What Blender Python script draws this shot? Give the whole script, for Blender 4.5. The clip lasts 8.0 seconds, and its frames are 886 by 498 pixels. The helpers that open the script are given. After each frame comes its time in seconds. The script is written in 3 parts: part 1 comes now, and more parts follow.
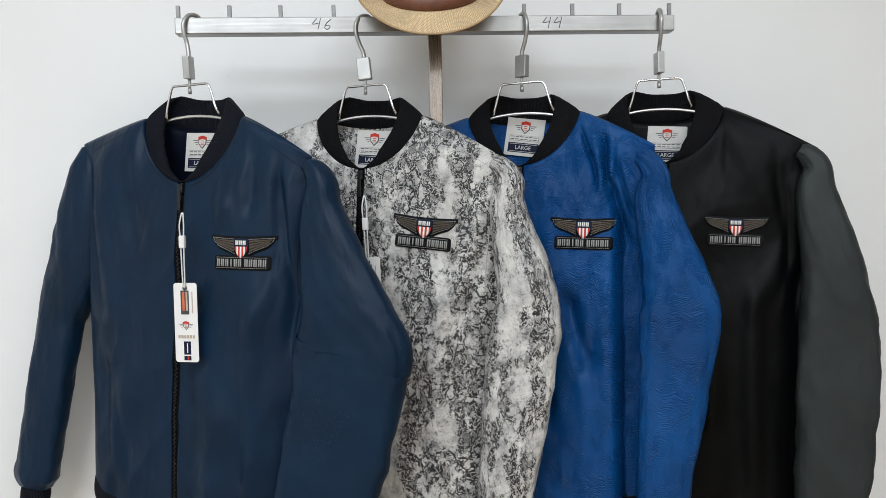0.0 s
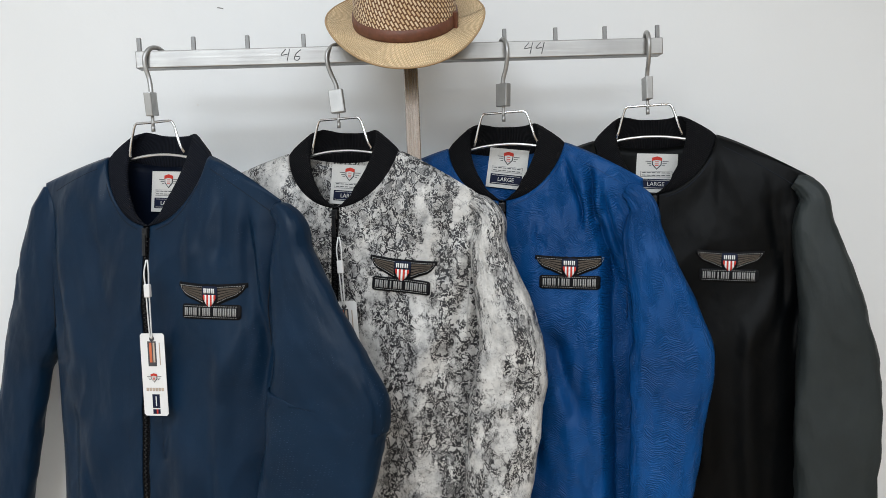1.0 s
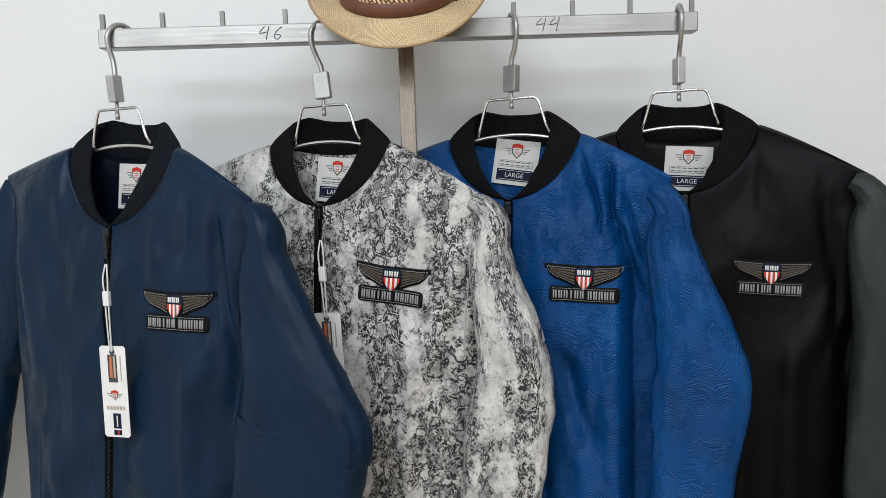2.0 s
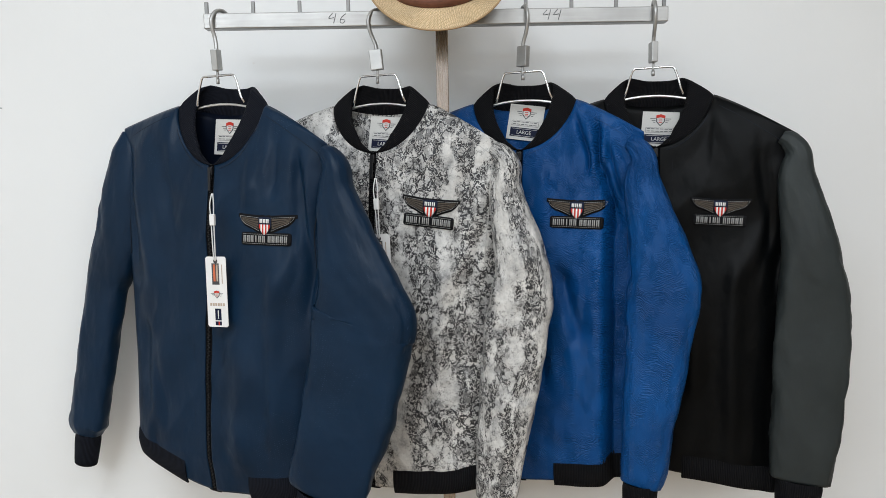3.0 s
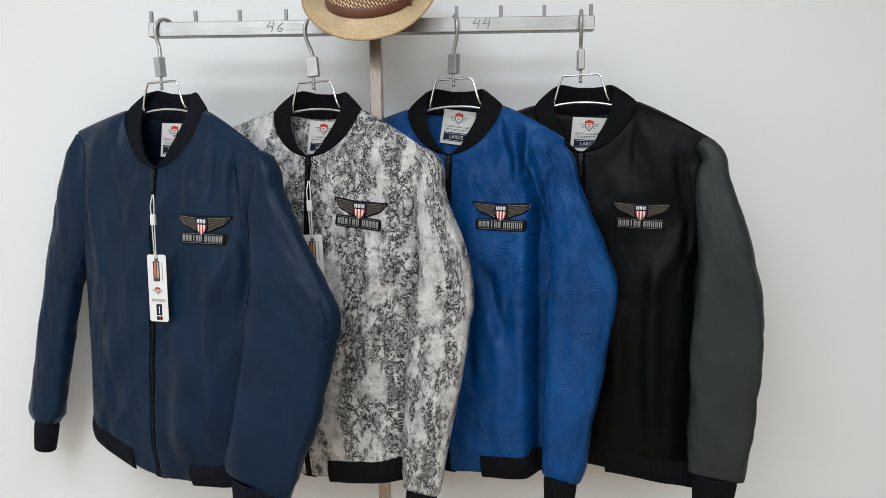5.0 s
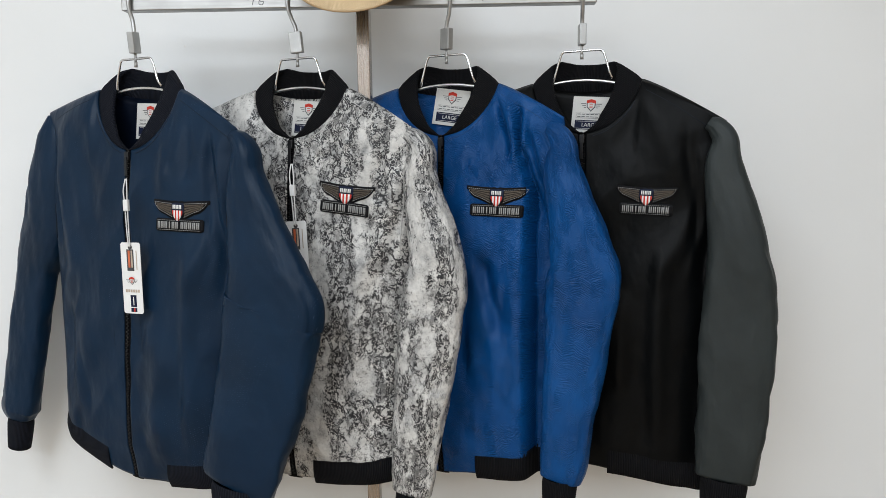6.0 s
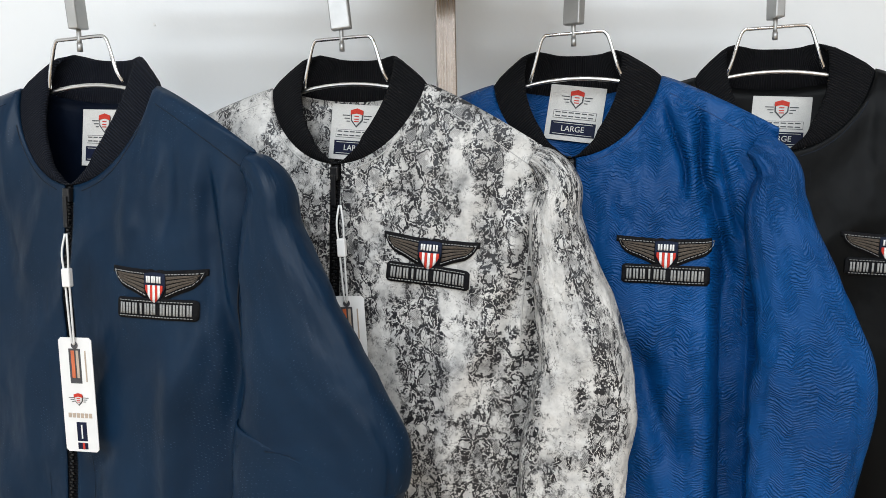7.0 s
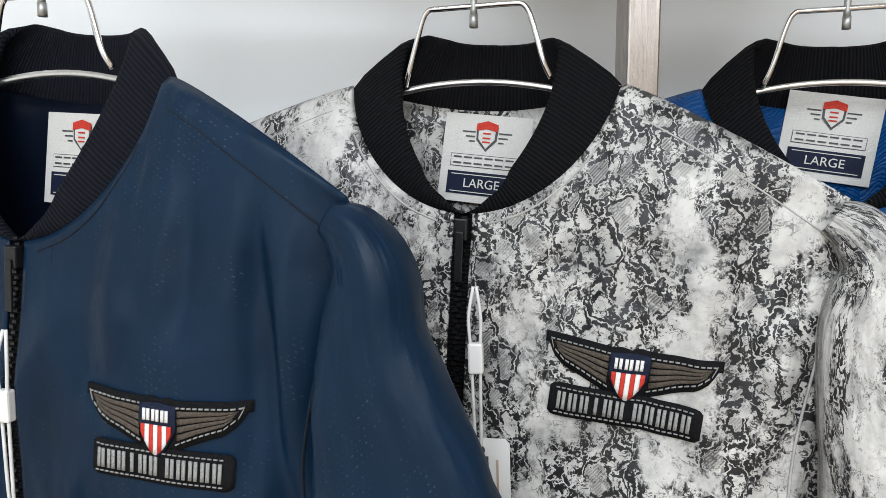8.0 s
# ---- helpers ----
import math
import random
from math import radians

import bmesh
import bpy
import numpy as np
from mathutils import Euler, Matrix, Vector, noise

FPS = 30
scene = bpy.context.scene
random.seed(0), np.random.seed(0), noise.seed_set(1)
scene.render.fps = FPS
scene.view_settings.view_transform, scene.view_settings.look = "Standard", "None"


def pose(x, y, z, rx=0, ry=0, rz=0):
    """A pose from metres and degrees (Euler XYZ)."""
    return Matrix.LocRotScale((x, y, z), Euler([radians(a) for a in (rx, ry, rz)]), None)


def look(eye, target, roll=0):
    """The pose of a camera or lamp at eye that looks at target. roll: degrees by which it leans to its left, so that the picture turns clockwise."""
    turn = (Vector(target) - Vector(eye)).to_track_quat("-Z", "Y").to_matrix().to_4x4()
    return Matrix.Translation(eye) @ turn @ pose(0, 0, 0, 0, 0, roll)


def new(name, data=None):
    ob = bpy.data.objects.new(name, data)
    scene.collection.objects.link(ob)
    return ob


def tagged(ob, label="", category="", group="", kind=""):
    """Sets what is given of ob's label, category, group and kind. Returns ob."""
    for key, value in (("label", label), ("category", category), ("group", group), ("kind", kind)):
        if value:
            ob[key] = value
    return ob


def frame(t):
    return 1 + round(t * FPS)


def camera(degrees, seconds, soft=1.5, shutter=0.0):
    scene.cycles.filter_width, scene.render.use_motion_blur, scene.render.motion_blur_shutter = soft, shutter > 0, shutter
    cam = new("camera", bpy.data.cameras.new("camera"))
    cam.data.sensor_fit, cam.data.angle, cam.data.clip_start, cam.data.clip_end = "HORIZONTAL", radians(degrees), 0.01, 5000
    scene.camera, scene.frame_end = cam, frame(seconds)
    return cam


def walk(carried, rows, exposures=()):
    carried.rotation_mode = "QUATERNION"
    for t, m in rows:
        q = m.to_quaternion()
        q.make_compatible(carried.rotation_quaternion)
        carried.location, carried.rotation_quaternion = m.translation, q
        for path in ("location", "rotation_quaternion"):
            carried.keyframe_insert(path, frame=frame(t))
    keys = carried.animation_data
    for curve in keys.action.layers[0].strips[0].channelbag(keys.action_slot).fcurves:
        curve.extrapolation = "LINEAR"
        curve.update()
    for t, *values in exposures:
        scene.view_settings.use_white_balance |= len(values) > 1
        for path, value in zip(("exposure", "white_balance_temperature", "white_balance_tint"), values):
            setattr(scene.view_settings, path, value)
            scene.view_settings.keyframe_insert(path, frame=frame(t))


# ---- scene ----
cam = camera(64.0, 8.0, 0.65)
PATH = [
    (0, (-0.071, -0.098, 1.227), (0.032, 1.898, 1.145), -1.2),
    (0.5, (-0.049, -0.079, 1.282), (0.047, 1.916, 1.182), -1.7),
    (1, (-0.035, -0.041, 1.311), (0.07, 1.953, 1.189), -2.2),
    (1.2, (-0.018, -0.019, 1.325), (0.07, 1.975, 1.187), -2.2),
    (2.3, (0.027, 0.11, 1.331), (0.027, 2.101, 1.142), -1.7),
    (2.5, (0.01, 0.078, 1.327), (0.015, 2.067, 1.119), -1.6),
    (3, (-0.026, -0.208, 1.26), (-0.016, 1.783, 1.072), -1.0),
    (3.5, (-0.03, -0.29, 1.26), (0.006, 1.7, 1.063), -0.9),
    (4, (-0.007, -0.281, 1.265), (0.023, 1.708, 1.057), -0.8),
    (4.5, (0.093, -0.266, 1.277), (0.076, 1.724, 1.077), -0.6),
    (6, (0.156, -0.178, 1.258), (0.105, 1.809, 1.032), -0.7),
    (6.5, (0.057, 0.042, 1.236), (0.075, 2.031, 1.024), -0.9),
    (7, (-0.057, 0.283, 1.302), (0.022, 2.27, 1.087), -1.3),
    (7.5, (-0.091, 0.469, 1.318), (-0.065, 2.455, 1.077), -1.4),
    (8, (-0.176, 0.61, 1.34), (-0.094, 2.598, 1.132), 0.1),
]
walk(cam, [(t, look(eye, target, roll)) for t, eye, target, roll in PATH],
     [(0.0, 0.0), (6.0, 0.0), (6.5, 0.15), (7.0, 0.27), (8.0, 0.32)])

# ---- light: a bright shop with white ceiling panels ----
world = bpy.data.worlds.new("world")
scene.world = world
world.use_nodes = True
world.node_tree.nodes["Background"].inputs["Color"].default_value = (0.9, 0.95, 1.0, 1)
world.node_tree.nodes["Background"].inputs["Strength"].default_value = 0.05


def panel_light(x, y, w, d, power):
    data = bpy.data.lights.new("ceiling_panel_light", "AREA")
    data.shape, data.size, data.size_y, data.energy, data.color = "RECTANGLE", w, d, power, (0.90, 0.985, 1.08)
    new("ceiling_panel_light", data).matrix_world = pose(x, y, 2.66)


panel_light(0.9, -0.7, 1.2, 1.2, 22)
panel_light(-0.8, -0.6, 1.2, 1.2, 32)
panel_light(1.1, -3.0, 1.6, 1.4, 47)
panel_light(-1.3, -2.8, 1.6, 1.4, 76)


# ---- materials ----
class Nodes:
    """A small wrapper to write node materials in few lines."""

    def __init__(self, name):
        self.mat = bpy.data.materials.new(name)
        self.mat.use_nodes = True
        self.tree = self.mat.node_tree
        self.bsdf = self.tree.nodes["Principled BSDF"]

    def add(self, kind, ins=(), **props):
        n = self.tree.nodes.new(kind)
        if "operation" in props:
            n.operation = props["operation"]
        if "data_type" in props:
            n.data_type = props["data_type"]
        if "blend_type" in props:
            n.blend_type = props["blend_type"]
        if "feature" in props:
            n.feature = props["feature"]
        if "bands_direction" in props:
            n.bands_direction = props["bands_direction"]
        for k, v in dict(ins).items():
            self.put(n, k, v)
        return n

    def put(self, n, k, v):
        if isinstance(v, tuple) and len(v) == 2 and hasattr(v[0], "outputs"):
            self.tree.links.new(v[0].outputs[v[1]], n.inputs[k])
        elif hasattr(v, "outputs"):
            self.tree.links.new(v.outputs[0], n.inputs[k])
        else:
            n.inputs[k].default_value = v

    def set(self, **ins):
        for k, v in ins.items():
            self.put(self.bsdf, k.replace("_", " "), v)

    def math(self, op, a, b=0.0, c=0.0):
        return self.add("ShaderNodeMath", {0: a, 1: b, 2: c}, operation=op)

    def ramp(self, fac, stops, interpolation="LINEAR"):
        n = self.add("ShaderNodeValToRGB", {"Fac": fac})
        n.color_ramp.interpolation = interpolation
        e = n.color_ramp.elements
        while len(e) < len(stops):
            e.new(0.5)
        for k, (p, c) in enumerate(stops):
            e[k].position = p
            e[k].color = (*c, 1) if isinstance(c, tuple) else (c, c, c, 1)
        return n

    def mix(self, fac, a, b, mode="MIX"):
        n = self.add("ShaderNodeMix", data_type="RGBA", blend_type=mode)
        self.put(n, 0, fac), self.put(n, 6, a), self.put(n, 7, b)
        return (n, 2)

    def noise(self, vec, scale, detail=3.0, rough=0.5, dist=0.0):
        return self.add("ShaderNodeTexNoise", {"Vector": vec, "Scale": scale, "Detail": detail, "Roughness": rough, "Distortion": dist})

    def bump(self, height, dist, strength=1.0, normal=None):
        n = self.add("ShaderNodeBump", {"Height": height, "Distance": dist, "Strength": strength})
        if normal:
            self.put(n, "Normal", normal)
        return n

    def crumple(self, sx, sy, scale):
        """Soft facets with rounded ridges, as thin nylon falls into."""
        base = self.uv(sx, sy)
        warp = self.noise(base, scale * 0.8, 3, 0.55)
        w = self.add("ShaderNodeMix", {0: 0.10}, data_type="VECTOR")
        self.put(w, 4, base), self.put(w, 5, (warp, 1))
        v = self.add("ShaderNodeTexVoronoi", {"Vector": (w, 1), "Scale": scale, "Smoothness": 0.35, "Randomness": 1.0}, feature="SMOOTH_F1")
        return self.math("MULTIPLY_ADD", self.noise(base, scale * 2.2, 3, 0.5), 0.35, v)

    def uv(self, sx=1.0, sy=1.0, sz=1.0, rot=0.0):
        c = self.add("ShaderNodeTexCoord")
        return self.add("ShaderNodeMapping", {"Vector": (c, "UV"), "Scale": (sx, sy, sz), "Rotation": (0, 0, rot)})

    def obj(self, sx=1.0, sy=1.0, sz=1.0):
        c = self.add("ShaderNodeTexCoord")
        return self.add("ShaderNodeMapping", {"Vector": (c, "Object"), "Scale": (sx, sy, sz)})


def plain(name, color, rough=0.5, metal=0.0, vary=0.12, scale=60.0, relief=0.0, shine=0.5):
    m = Nodes(name)
    n = m.noise(m.obj(), scale, 4)
    dark = tuple(c * (1 - vary) for c in color)
    lite = tuple(min(1, c * (1 + vary)) for c in color)
    m.set(Base_Color=m.ramp(n, [(0.3, dark), (0.7, lite)]), Roughness=rough, Metallic=metal, Specular_IOR_Level=shine)
    if relief:
        m.set(Normal=m.bump(n, relief))
    return m.mat


def fabric_satin(name, color, rough, sheen, relief=0.0006, glints=False):
    m = Nodes(name)
    uv = m.uv()
    large = m.noise(uv, 9, 4)
    dark, lite = tuple(c * 0.82 for c in color), tuple(c * 1.2 for c in color)
    base = m.ramp(large, [(0.3, dark), (0.7, lite)])
    crease = m.crumple(1.0, 0.55, 15.0)
    if glints:
        # glints painted into the colour as pale weft dashes in broken rows
        dash = m.add("ShaderNodeTexBrick", {"Vector": m.uv(1.0, 1.0, 1.0, 0.5), "Scale": 115.0, "Color1": (1, 1, 1, 1), "Color2": (0.5, 0.5, 0.5, 1), "Mortar": (0, 0, 0, 1),
                                            "Mortar Size": 0.17, "Mortar Smooth": 0.3, "Brick Width": 0.5, "Row Height": 0.36})
        where = m.ramp(m.noise(m.uv(1.0, 0.4), 22, 3, 0.6, 1.0), [(0.53, 0.0), (0.61, 0.8)])
        keep = m.ramp(m.noise(uv, 420, 1), [(0.50, 0.0), (0.56, 1.0)])
        amount = m.math("MULTIPLY", m.math("MULTIPLY", dash, where), keep)
        base = m.mix(amount, (base, 0), (0.055, 0.085, 0.13, 1))
    m.set(Base_Color=base, Roughness=rough, Specular_IOR_Level=sheen)
    m.set(Normal=m.bump(crease, relief * 20, 0.38))
    return m.mat


def fabric_snake():
    m = Nodes("snake_print_nylon")
    uv = m.uv()
    warp = m.noise(uv, 42, 4, 0.62)
    wv = m.add("ShaderNodeMix", {0: 0.030}, data_type="VECTOR")
    m.put(wv, 4, uv), m.put(wv, 5, (warp, 1))
    vec = m.add("ShaderNodeMapping", {"Vector": (wv, 1), "Scale": (1.0, 0.56, 1.0)})
    edge = m.add("ShaderNodeTexVoronoi", {"Vector": vec, "Scale": 76.0, "Randomness": 0.8}, feature="DISTANCE_TO_EDGE")
    cell = m.add("ShaderNodeTexVoronoi", {"Vector": vec, "Scale": 76.0, "Randomness": 0.8})
    tint = m.add("ShaderNodeSeparateColor", {"Color": (cell, 1)})
    fine = m.noise(uv, 260, 3, 0.65)
    # tall belts of scales between bare, cloudy stretches
    sep = m.add("ShaderNodeSeparateXYZ", {"Vector": uv})
    wander = m.math("MULTIPLY_ADD", m.noise(m.uv(1.0, 0.3), 9, 2), 0.05, (sep, 0))
    stripes = m.math("SINE", m.math("MULTIPLY_ADD", wander, 74.0, 4.9))
    belts = m.math("MULTIPLY_ADD", stripes, 0.052, m.math("MULTIPLY_ADD", m.noise(m.uv(12.0, 2.2), 1.0, 1, 0.5), 0.5, 0.25))
    blots = m.noise(m.uv(1.0, 0.55), 30, 5, 0.70)
    density = m.math("ADD", m.math("MULTIPLY", belts, 1.05), m.math("MULTIPLY", blots, 0.92))
    mask = m.ramp(density, [(0.925, 0.0), (0.985, 1.0)])
    # each scale: pale rim, inked outline, then a bare, hatched or dark middle
    ragged = m.math("MULTIPLY_ADD", m.math("SUBTRACT", fine, 0.5), 0.17, edge)
    outline = m.ramp(ragged, [(0.02, 0.0), (0.035, 1.0), (0.165, 1.0), (0.19, 0.0)])
    hatch = m.add("ShaderNodeTexWave", {"Vector": m.uv(1.0, 1.0, 1.0, 0.7), "Scale": 190.0, "Distortion": 1.5}, bands_direction="X")
    inner = m.ramp(ragged, [(0.19, 0.0), (0.22, 1.0)])
    tone = m.ramp((tint, 0), [(0.52, 0.0), (0.56, 0.5), (0.76, 0.55), (0.82, 0.8)], "LINEAR")
    fill = m.math("MULTIPLY", m.math("MULTIPLY", inner, tone), m.ramp(hatch, [(0.2, 0.55), (0.7, 1.0)]))
    broken = m.ramp(m.noise(m.uv(1.0, 0.8), 105, 4, 0.68), [(0.415, 0.0), (0.46, 1.0)])
    ink = m.math("MULTIPLY", m.math("MULTIPLY", m.math("MAXIMUM", outline, fill), mask), broken)
    # loose brush curls and flecks at the belts' borders
    curl = m.noise((wv, 1), 95, 2, 0.55, 1.6)
    thin = m.ramp(m.math("ABSOLUTE", m.math("SUBTRACT", curl, 0.5)), [(0.016, 1.0), (0.034, 0.0)])
    thin = m.math("MULTIPLY", thin, m.ramp(density, [(0.80, 0.22), (0.97, 0.9)]))
    thin = m.math("MULTIPLY", thin, m.ramp(m.noise(uv, 75, 2), [(0.46, 0.0), (0.54, 1.0)]))
    speck = m.ramp(m.noise(uv, 120, 3, 0.75), [(0.61, 0.0), (0.635, 0.95)])
    speck = m.math("MULTIPLY", speck, m.ramp(density, [(0.86, 0.10), (1.02, 1.0)]))
    ink = m.math("MAXIMUM", m.math("MAXIMUM", ink, thin), speck)
    cloud = m.ramp(m.noise(uv, 26, 7, 0.72), [(0.36, (0.27, 0.268, 0.262)), (0.47, (0.47, 0.46, 0.44)), (0.62, (0.62, 0.605, 0.575))])
    shade = m.mix(m.math("MULTIPLY", mask, m.ramp(m.noise(uv, 60, 3), [(0.40, 0.0), (0.65, 0.25)])), (cloud, 0), (0.17, 0.168, 0.17, 1))
    m.set(Base_Color=m.mix(ink, shade, (0.016, 0.016, 0.018, 1)), Roughness=0.40, Specular_IOR_Level=0.32)
    puff = m.crumple(1.0, 0.7, 24.0)
    m.set(Normal=m.bump(puff, 0.009, 0.55))
    return m.mat


def fabric_ripple():
    m = Nodes("blue_rippled_nylon")
    uv = m.uv()
    base = m.ramp(m.noise(uv, 8, 4), [(0.3, (0.0012, 0.039, 0.142)), (0.7, (0.0020, 0.062, 0.218))])
    sep = m.add("ShaderNodeSeparateXYZ", {"Vector": uv})
    # columns of fine slanting ripples, broken and uneven
    tri = m.math("PINGPONG", m.math("MULTIPLY_ADD", m.noise(uv, 11, 2), 0.05, (sep, 0)), 0.017)
    shift = m.math("MULTIPLY_ADD", tri, 0.55, (sep, 1))
    shift = m.math("MULTIPLY_ADD", m.noise(uv, 28, 4, 0.6), 0.022, shift)
    comb = m.add("ShaderNodeCombineXYZ", {"X": m.math("MULTIPLY", (sep, 0), 0.25), "Y": shift})
    rip = m.add("ShaderNodeTexWave", {"Vector": comb, "Scale": 96.0, "Distortion": 4.0, "Detail": 3.0, "Detail Scale": 1.6}, bands_direction="Y")
    crease = m.crumple(1.0, 0.4, 17.0)
    height = m.math("MULTIPLY_ADD", crease, 4.5, m.math("MULTIPLY", rip, m.ramp(m.noise(m.uv(1.0, 0.6), 40, 4, 0.6), [(0.42, 0.1), (0.60, 1.0)])))
    m.set(Base_Color=base, Roughness=0.42, Specular_IOR_Level=0.18, Normal=m.bump(height, 0.0024, 0.62))
    return m.mat


def rib_knit(name, color):
    m = Nodes(name)
    uv = m.uv()
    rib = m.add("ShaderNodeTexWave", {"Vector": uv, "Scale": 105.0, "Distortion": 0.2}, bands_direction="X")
    # shade between the ribs painted in: grooves get a quarter of the colour
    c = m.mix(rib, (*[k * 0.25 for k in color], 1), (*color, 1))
    fuzz = m.noise(uv, 900, 2)
    h = m.math("MULTIPLY_ADD", fuzz, 0.3, rib)
    m.set(Base_Color=c, Roughness=0.9, Specular_IOR_Level=0.12, Normal=m.bump(h, 0.0008, 0.8))
    return m.mat


def brushed_steel(name, color, rough, along=(2.0, 90.0, 90.0)):
    m = Nodes(name)
    n = m.noise(m.obj(*along), 6, 5, 0.65)
    grime = m.noise(m.obj(), 14, 4)
    m.set(Base_Color=m.ramp(grime, [(0.3, tuple(c * 0.8 for c in color)), (0.65, color)]), Metallic=1.0)
    m.set(Roughness=m.ramp(n, [(0.3, rough * 0.75), (0.7, rough * 1.3)]), Normal=m.bump(n, 0.0004, 0.15))
    return m.mat


def wall_paint():
    m = Nodes("white_wall_paint")
    o = m.obj()
    big = m.noise(o, 1.3, 4)
    base = m.ramp(big, [(0.3, (0.79, 0.80, 0.795)), (0.7, (0.83, 0.84, 0.835))])
    fine = m.noise(o, 160, 4, 0.6)
    m.set(Base_Color=base, Roughness=m.ramp(big, [(0.3, 0.42), (0.7, 0.55)]), Normal=m.bump(fine, 0.0006, 0.25))
    return m.mat


def straw(name, cells, dark, mid, lite, gap, turn):
    m = Nodes(name)
    uv = m.uv(cells, cells, 1.0, turn)
    warp = m.noise(uv, 2.0, 2)
    chk = m.add("ShaderNodeTexBrick", {"Vector": uv, "Scale": 1.0, "Color1": (*lite, 1), "Color2": (*mid, 1), "Mortar": (*dark, 1),
                                       "Mortar Size": gap, "Mortar Smooth": 0.25, "Bias": 0.0, "Brick Width": 0.5, "Row Height": 0.25})
    tone = m.ramp(m.noise(uv, 0.15, 4), [(0.3, 0.8), (0.7, 1.05)])
    m.set(Base_Color=m.mix(1.0, (chk, 0), (tone, 0), "MULTIPLY"), Roughness=0.6)
    inv = m.math("SUBTRACT", 1.0, (chk, 1))
    m.set(Normal=m.bump(m.math("MULTIPLY_ADD", warp, 0.2, inv), 0.002, 0.7))
    return m.mat


NAVY = fabric_satin("navy_satin_nylon", (0.0036, 0.0165, 0.0385), 0.40, 0.16, 0.0006, True)
NAVY_LINING = fabric_satin("midnight_lining", (0.0022, 0.005, 0.013), 0.5, 0.1)
BLACK = fabric_satin("black_satin", (0.0013, 0.0017, 0.0020), 0.46, 0.11)
CHARCOAL = fabric_satin("charcoal_satin", (0.024, 0.029, 0.029), 0.5, 0.2)
SNAKE = fabric_snake()
BLUE = fabric_ripple()
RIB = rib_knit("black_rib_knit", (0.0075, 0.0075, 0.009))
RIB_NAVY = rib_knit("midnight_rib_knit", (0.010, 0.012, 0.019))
STEEL = brushed_steel("brushed_steel", (0.39, 0.385, 0.372), 0.40)
POST_STEEL = brushed_steel("polished_steel", (0.40, 0.355, 0.32), 0.26, (90.0, 90.0, 2.0))
PEG = plain("dull_steel", (0.22, 0.22, 0.215), 0.45, 0.6, 0.1)
CHROME = plain("chrome_wire", (0.74, 0.74, 0.74), 0.07, 1.0, 0.03)
BRIGHT_BAR = plain("bright_plated_bar", (0.86, 0.86, 0.85), 0.28, 1.0, 0.02)
GREY_METAL = plain("satin_grey_metal", (0.42, 0.42, 0.41), 0.42, 0.8, 0.08)
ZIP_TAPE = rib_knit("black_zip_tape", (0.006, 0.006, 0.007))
ZIP_TEETH = plain("black_zip_teeth", (0.012, 0.012, 0.013), 0.35, 0.3)
PATCH_BLACK = plain("black_felt", (0.008, 0.008, 0.009), 0.9, 0, 0.3, 900, 0.0004, shine=0.12)
WING = plain("taupe_embroidery", (0.085, 0.070, 0.056), 0.6, 0, 0.35, 700, 0.0005, shine=0.12)
THREAD = plain("silver_grey_thread", (0.30, 0.30, 0.29), 0.55, 0, 0.25, 900, 0.0003, shine=0.12)
SEAM_GREY = plain("grey_seam_thread", (0.40, 0.395, 0.38), 0.9)
SEAM_BLUE = plain("deep_blue_seam", (0.0012, 0.036, 0.135), 0.8)
SEAM_DARK = plain("dark_seam_thread", (0.0020, 0.006, 0.014), 0.95)
PATCH_NAVY = plain("navy_thread", (0.012, 0.017, 0.035), 0.7, 0, 0.3, 900, 0.0003, shine=0.12)
WHITE_THREAD = plain("white_thread", (0.78, 0.77, 0.75), 0.6, 0, 0.08, 900, 0.0003, shine=0.12)
RED = plain("red_thread", (0.52, 0.045, 0.03), 0.6, 0, 0.15, 900, 0.0003, shine=0.12)
LABEL = plain("ivory_woven_label", (0.62, 0.61, 0.58), 0.65, 0, 0.06, 1200, 0.0003, shine=0.12)
LABEL_NAVY = plain("navy_woven_ink", (0.010, 0.014, 0.035), 0.6, 0, 0.2, 900, shine=0.12)
INK = plain("dark_print", (0.05, 0.05, 0.055), 0.6)
CARD = plain("white_glossy_card", (0.78, 0.77, 0.75), 0.3, 0, 0.03, 40)
ORANGE = plain("orange_print", (0.55, 0.13, 0.05), 0.35)
GOLD = plain("pale_gold_print", (0.45, 0.36, 0.28), 0.35)
STRING = plain("white_cord", (0.68, 0.68, 0.66), 0.6)
BAND = plain("brown_leather_band", (0.135, 0.048, 0.026), 0.5, 0, 0.18, 130, 0.0006)
STRAW = straw("fine_tan_straw", 120.0, (0.42, 0.28, 0.14), (0.80, 0.60, 0.35), (0.90, 0.71, 0.45), 0.05, 0.35)
STRAW_OPEN = straw("open_weave_straw", 46.0, (0.17, 0.075, 0.03), (0.74, 0.54, 0.32), (0.92, 0.76, 0.55), 0.062, 1.05)
WALL = wall_paint()
FLOOR = plain("tan_floor_tile", (0.36, 0.27, 0.18), 0.3, 0, 0.15, 3)
CEILING = plain("white_ceiling", (0.8, 0.8, 0.79), 0.8, 0, 0.03, 5)
# brown chosen to absorb bounce on the unseen east side
UMBER = plain("brown_wall", (0.30, 0.25, 0.20), 0.7, 0, 0.15, 3)
BEIGE = plain("beige_wall", (0.50, 0.45, 0.39), 0.7, 0, 0.1, 3)


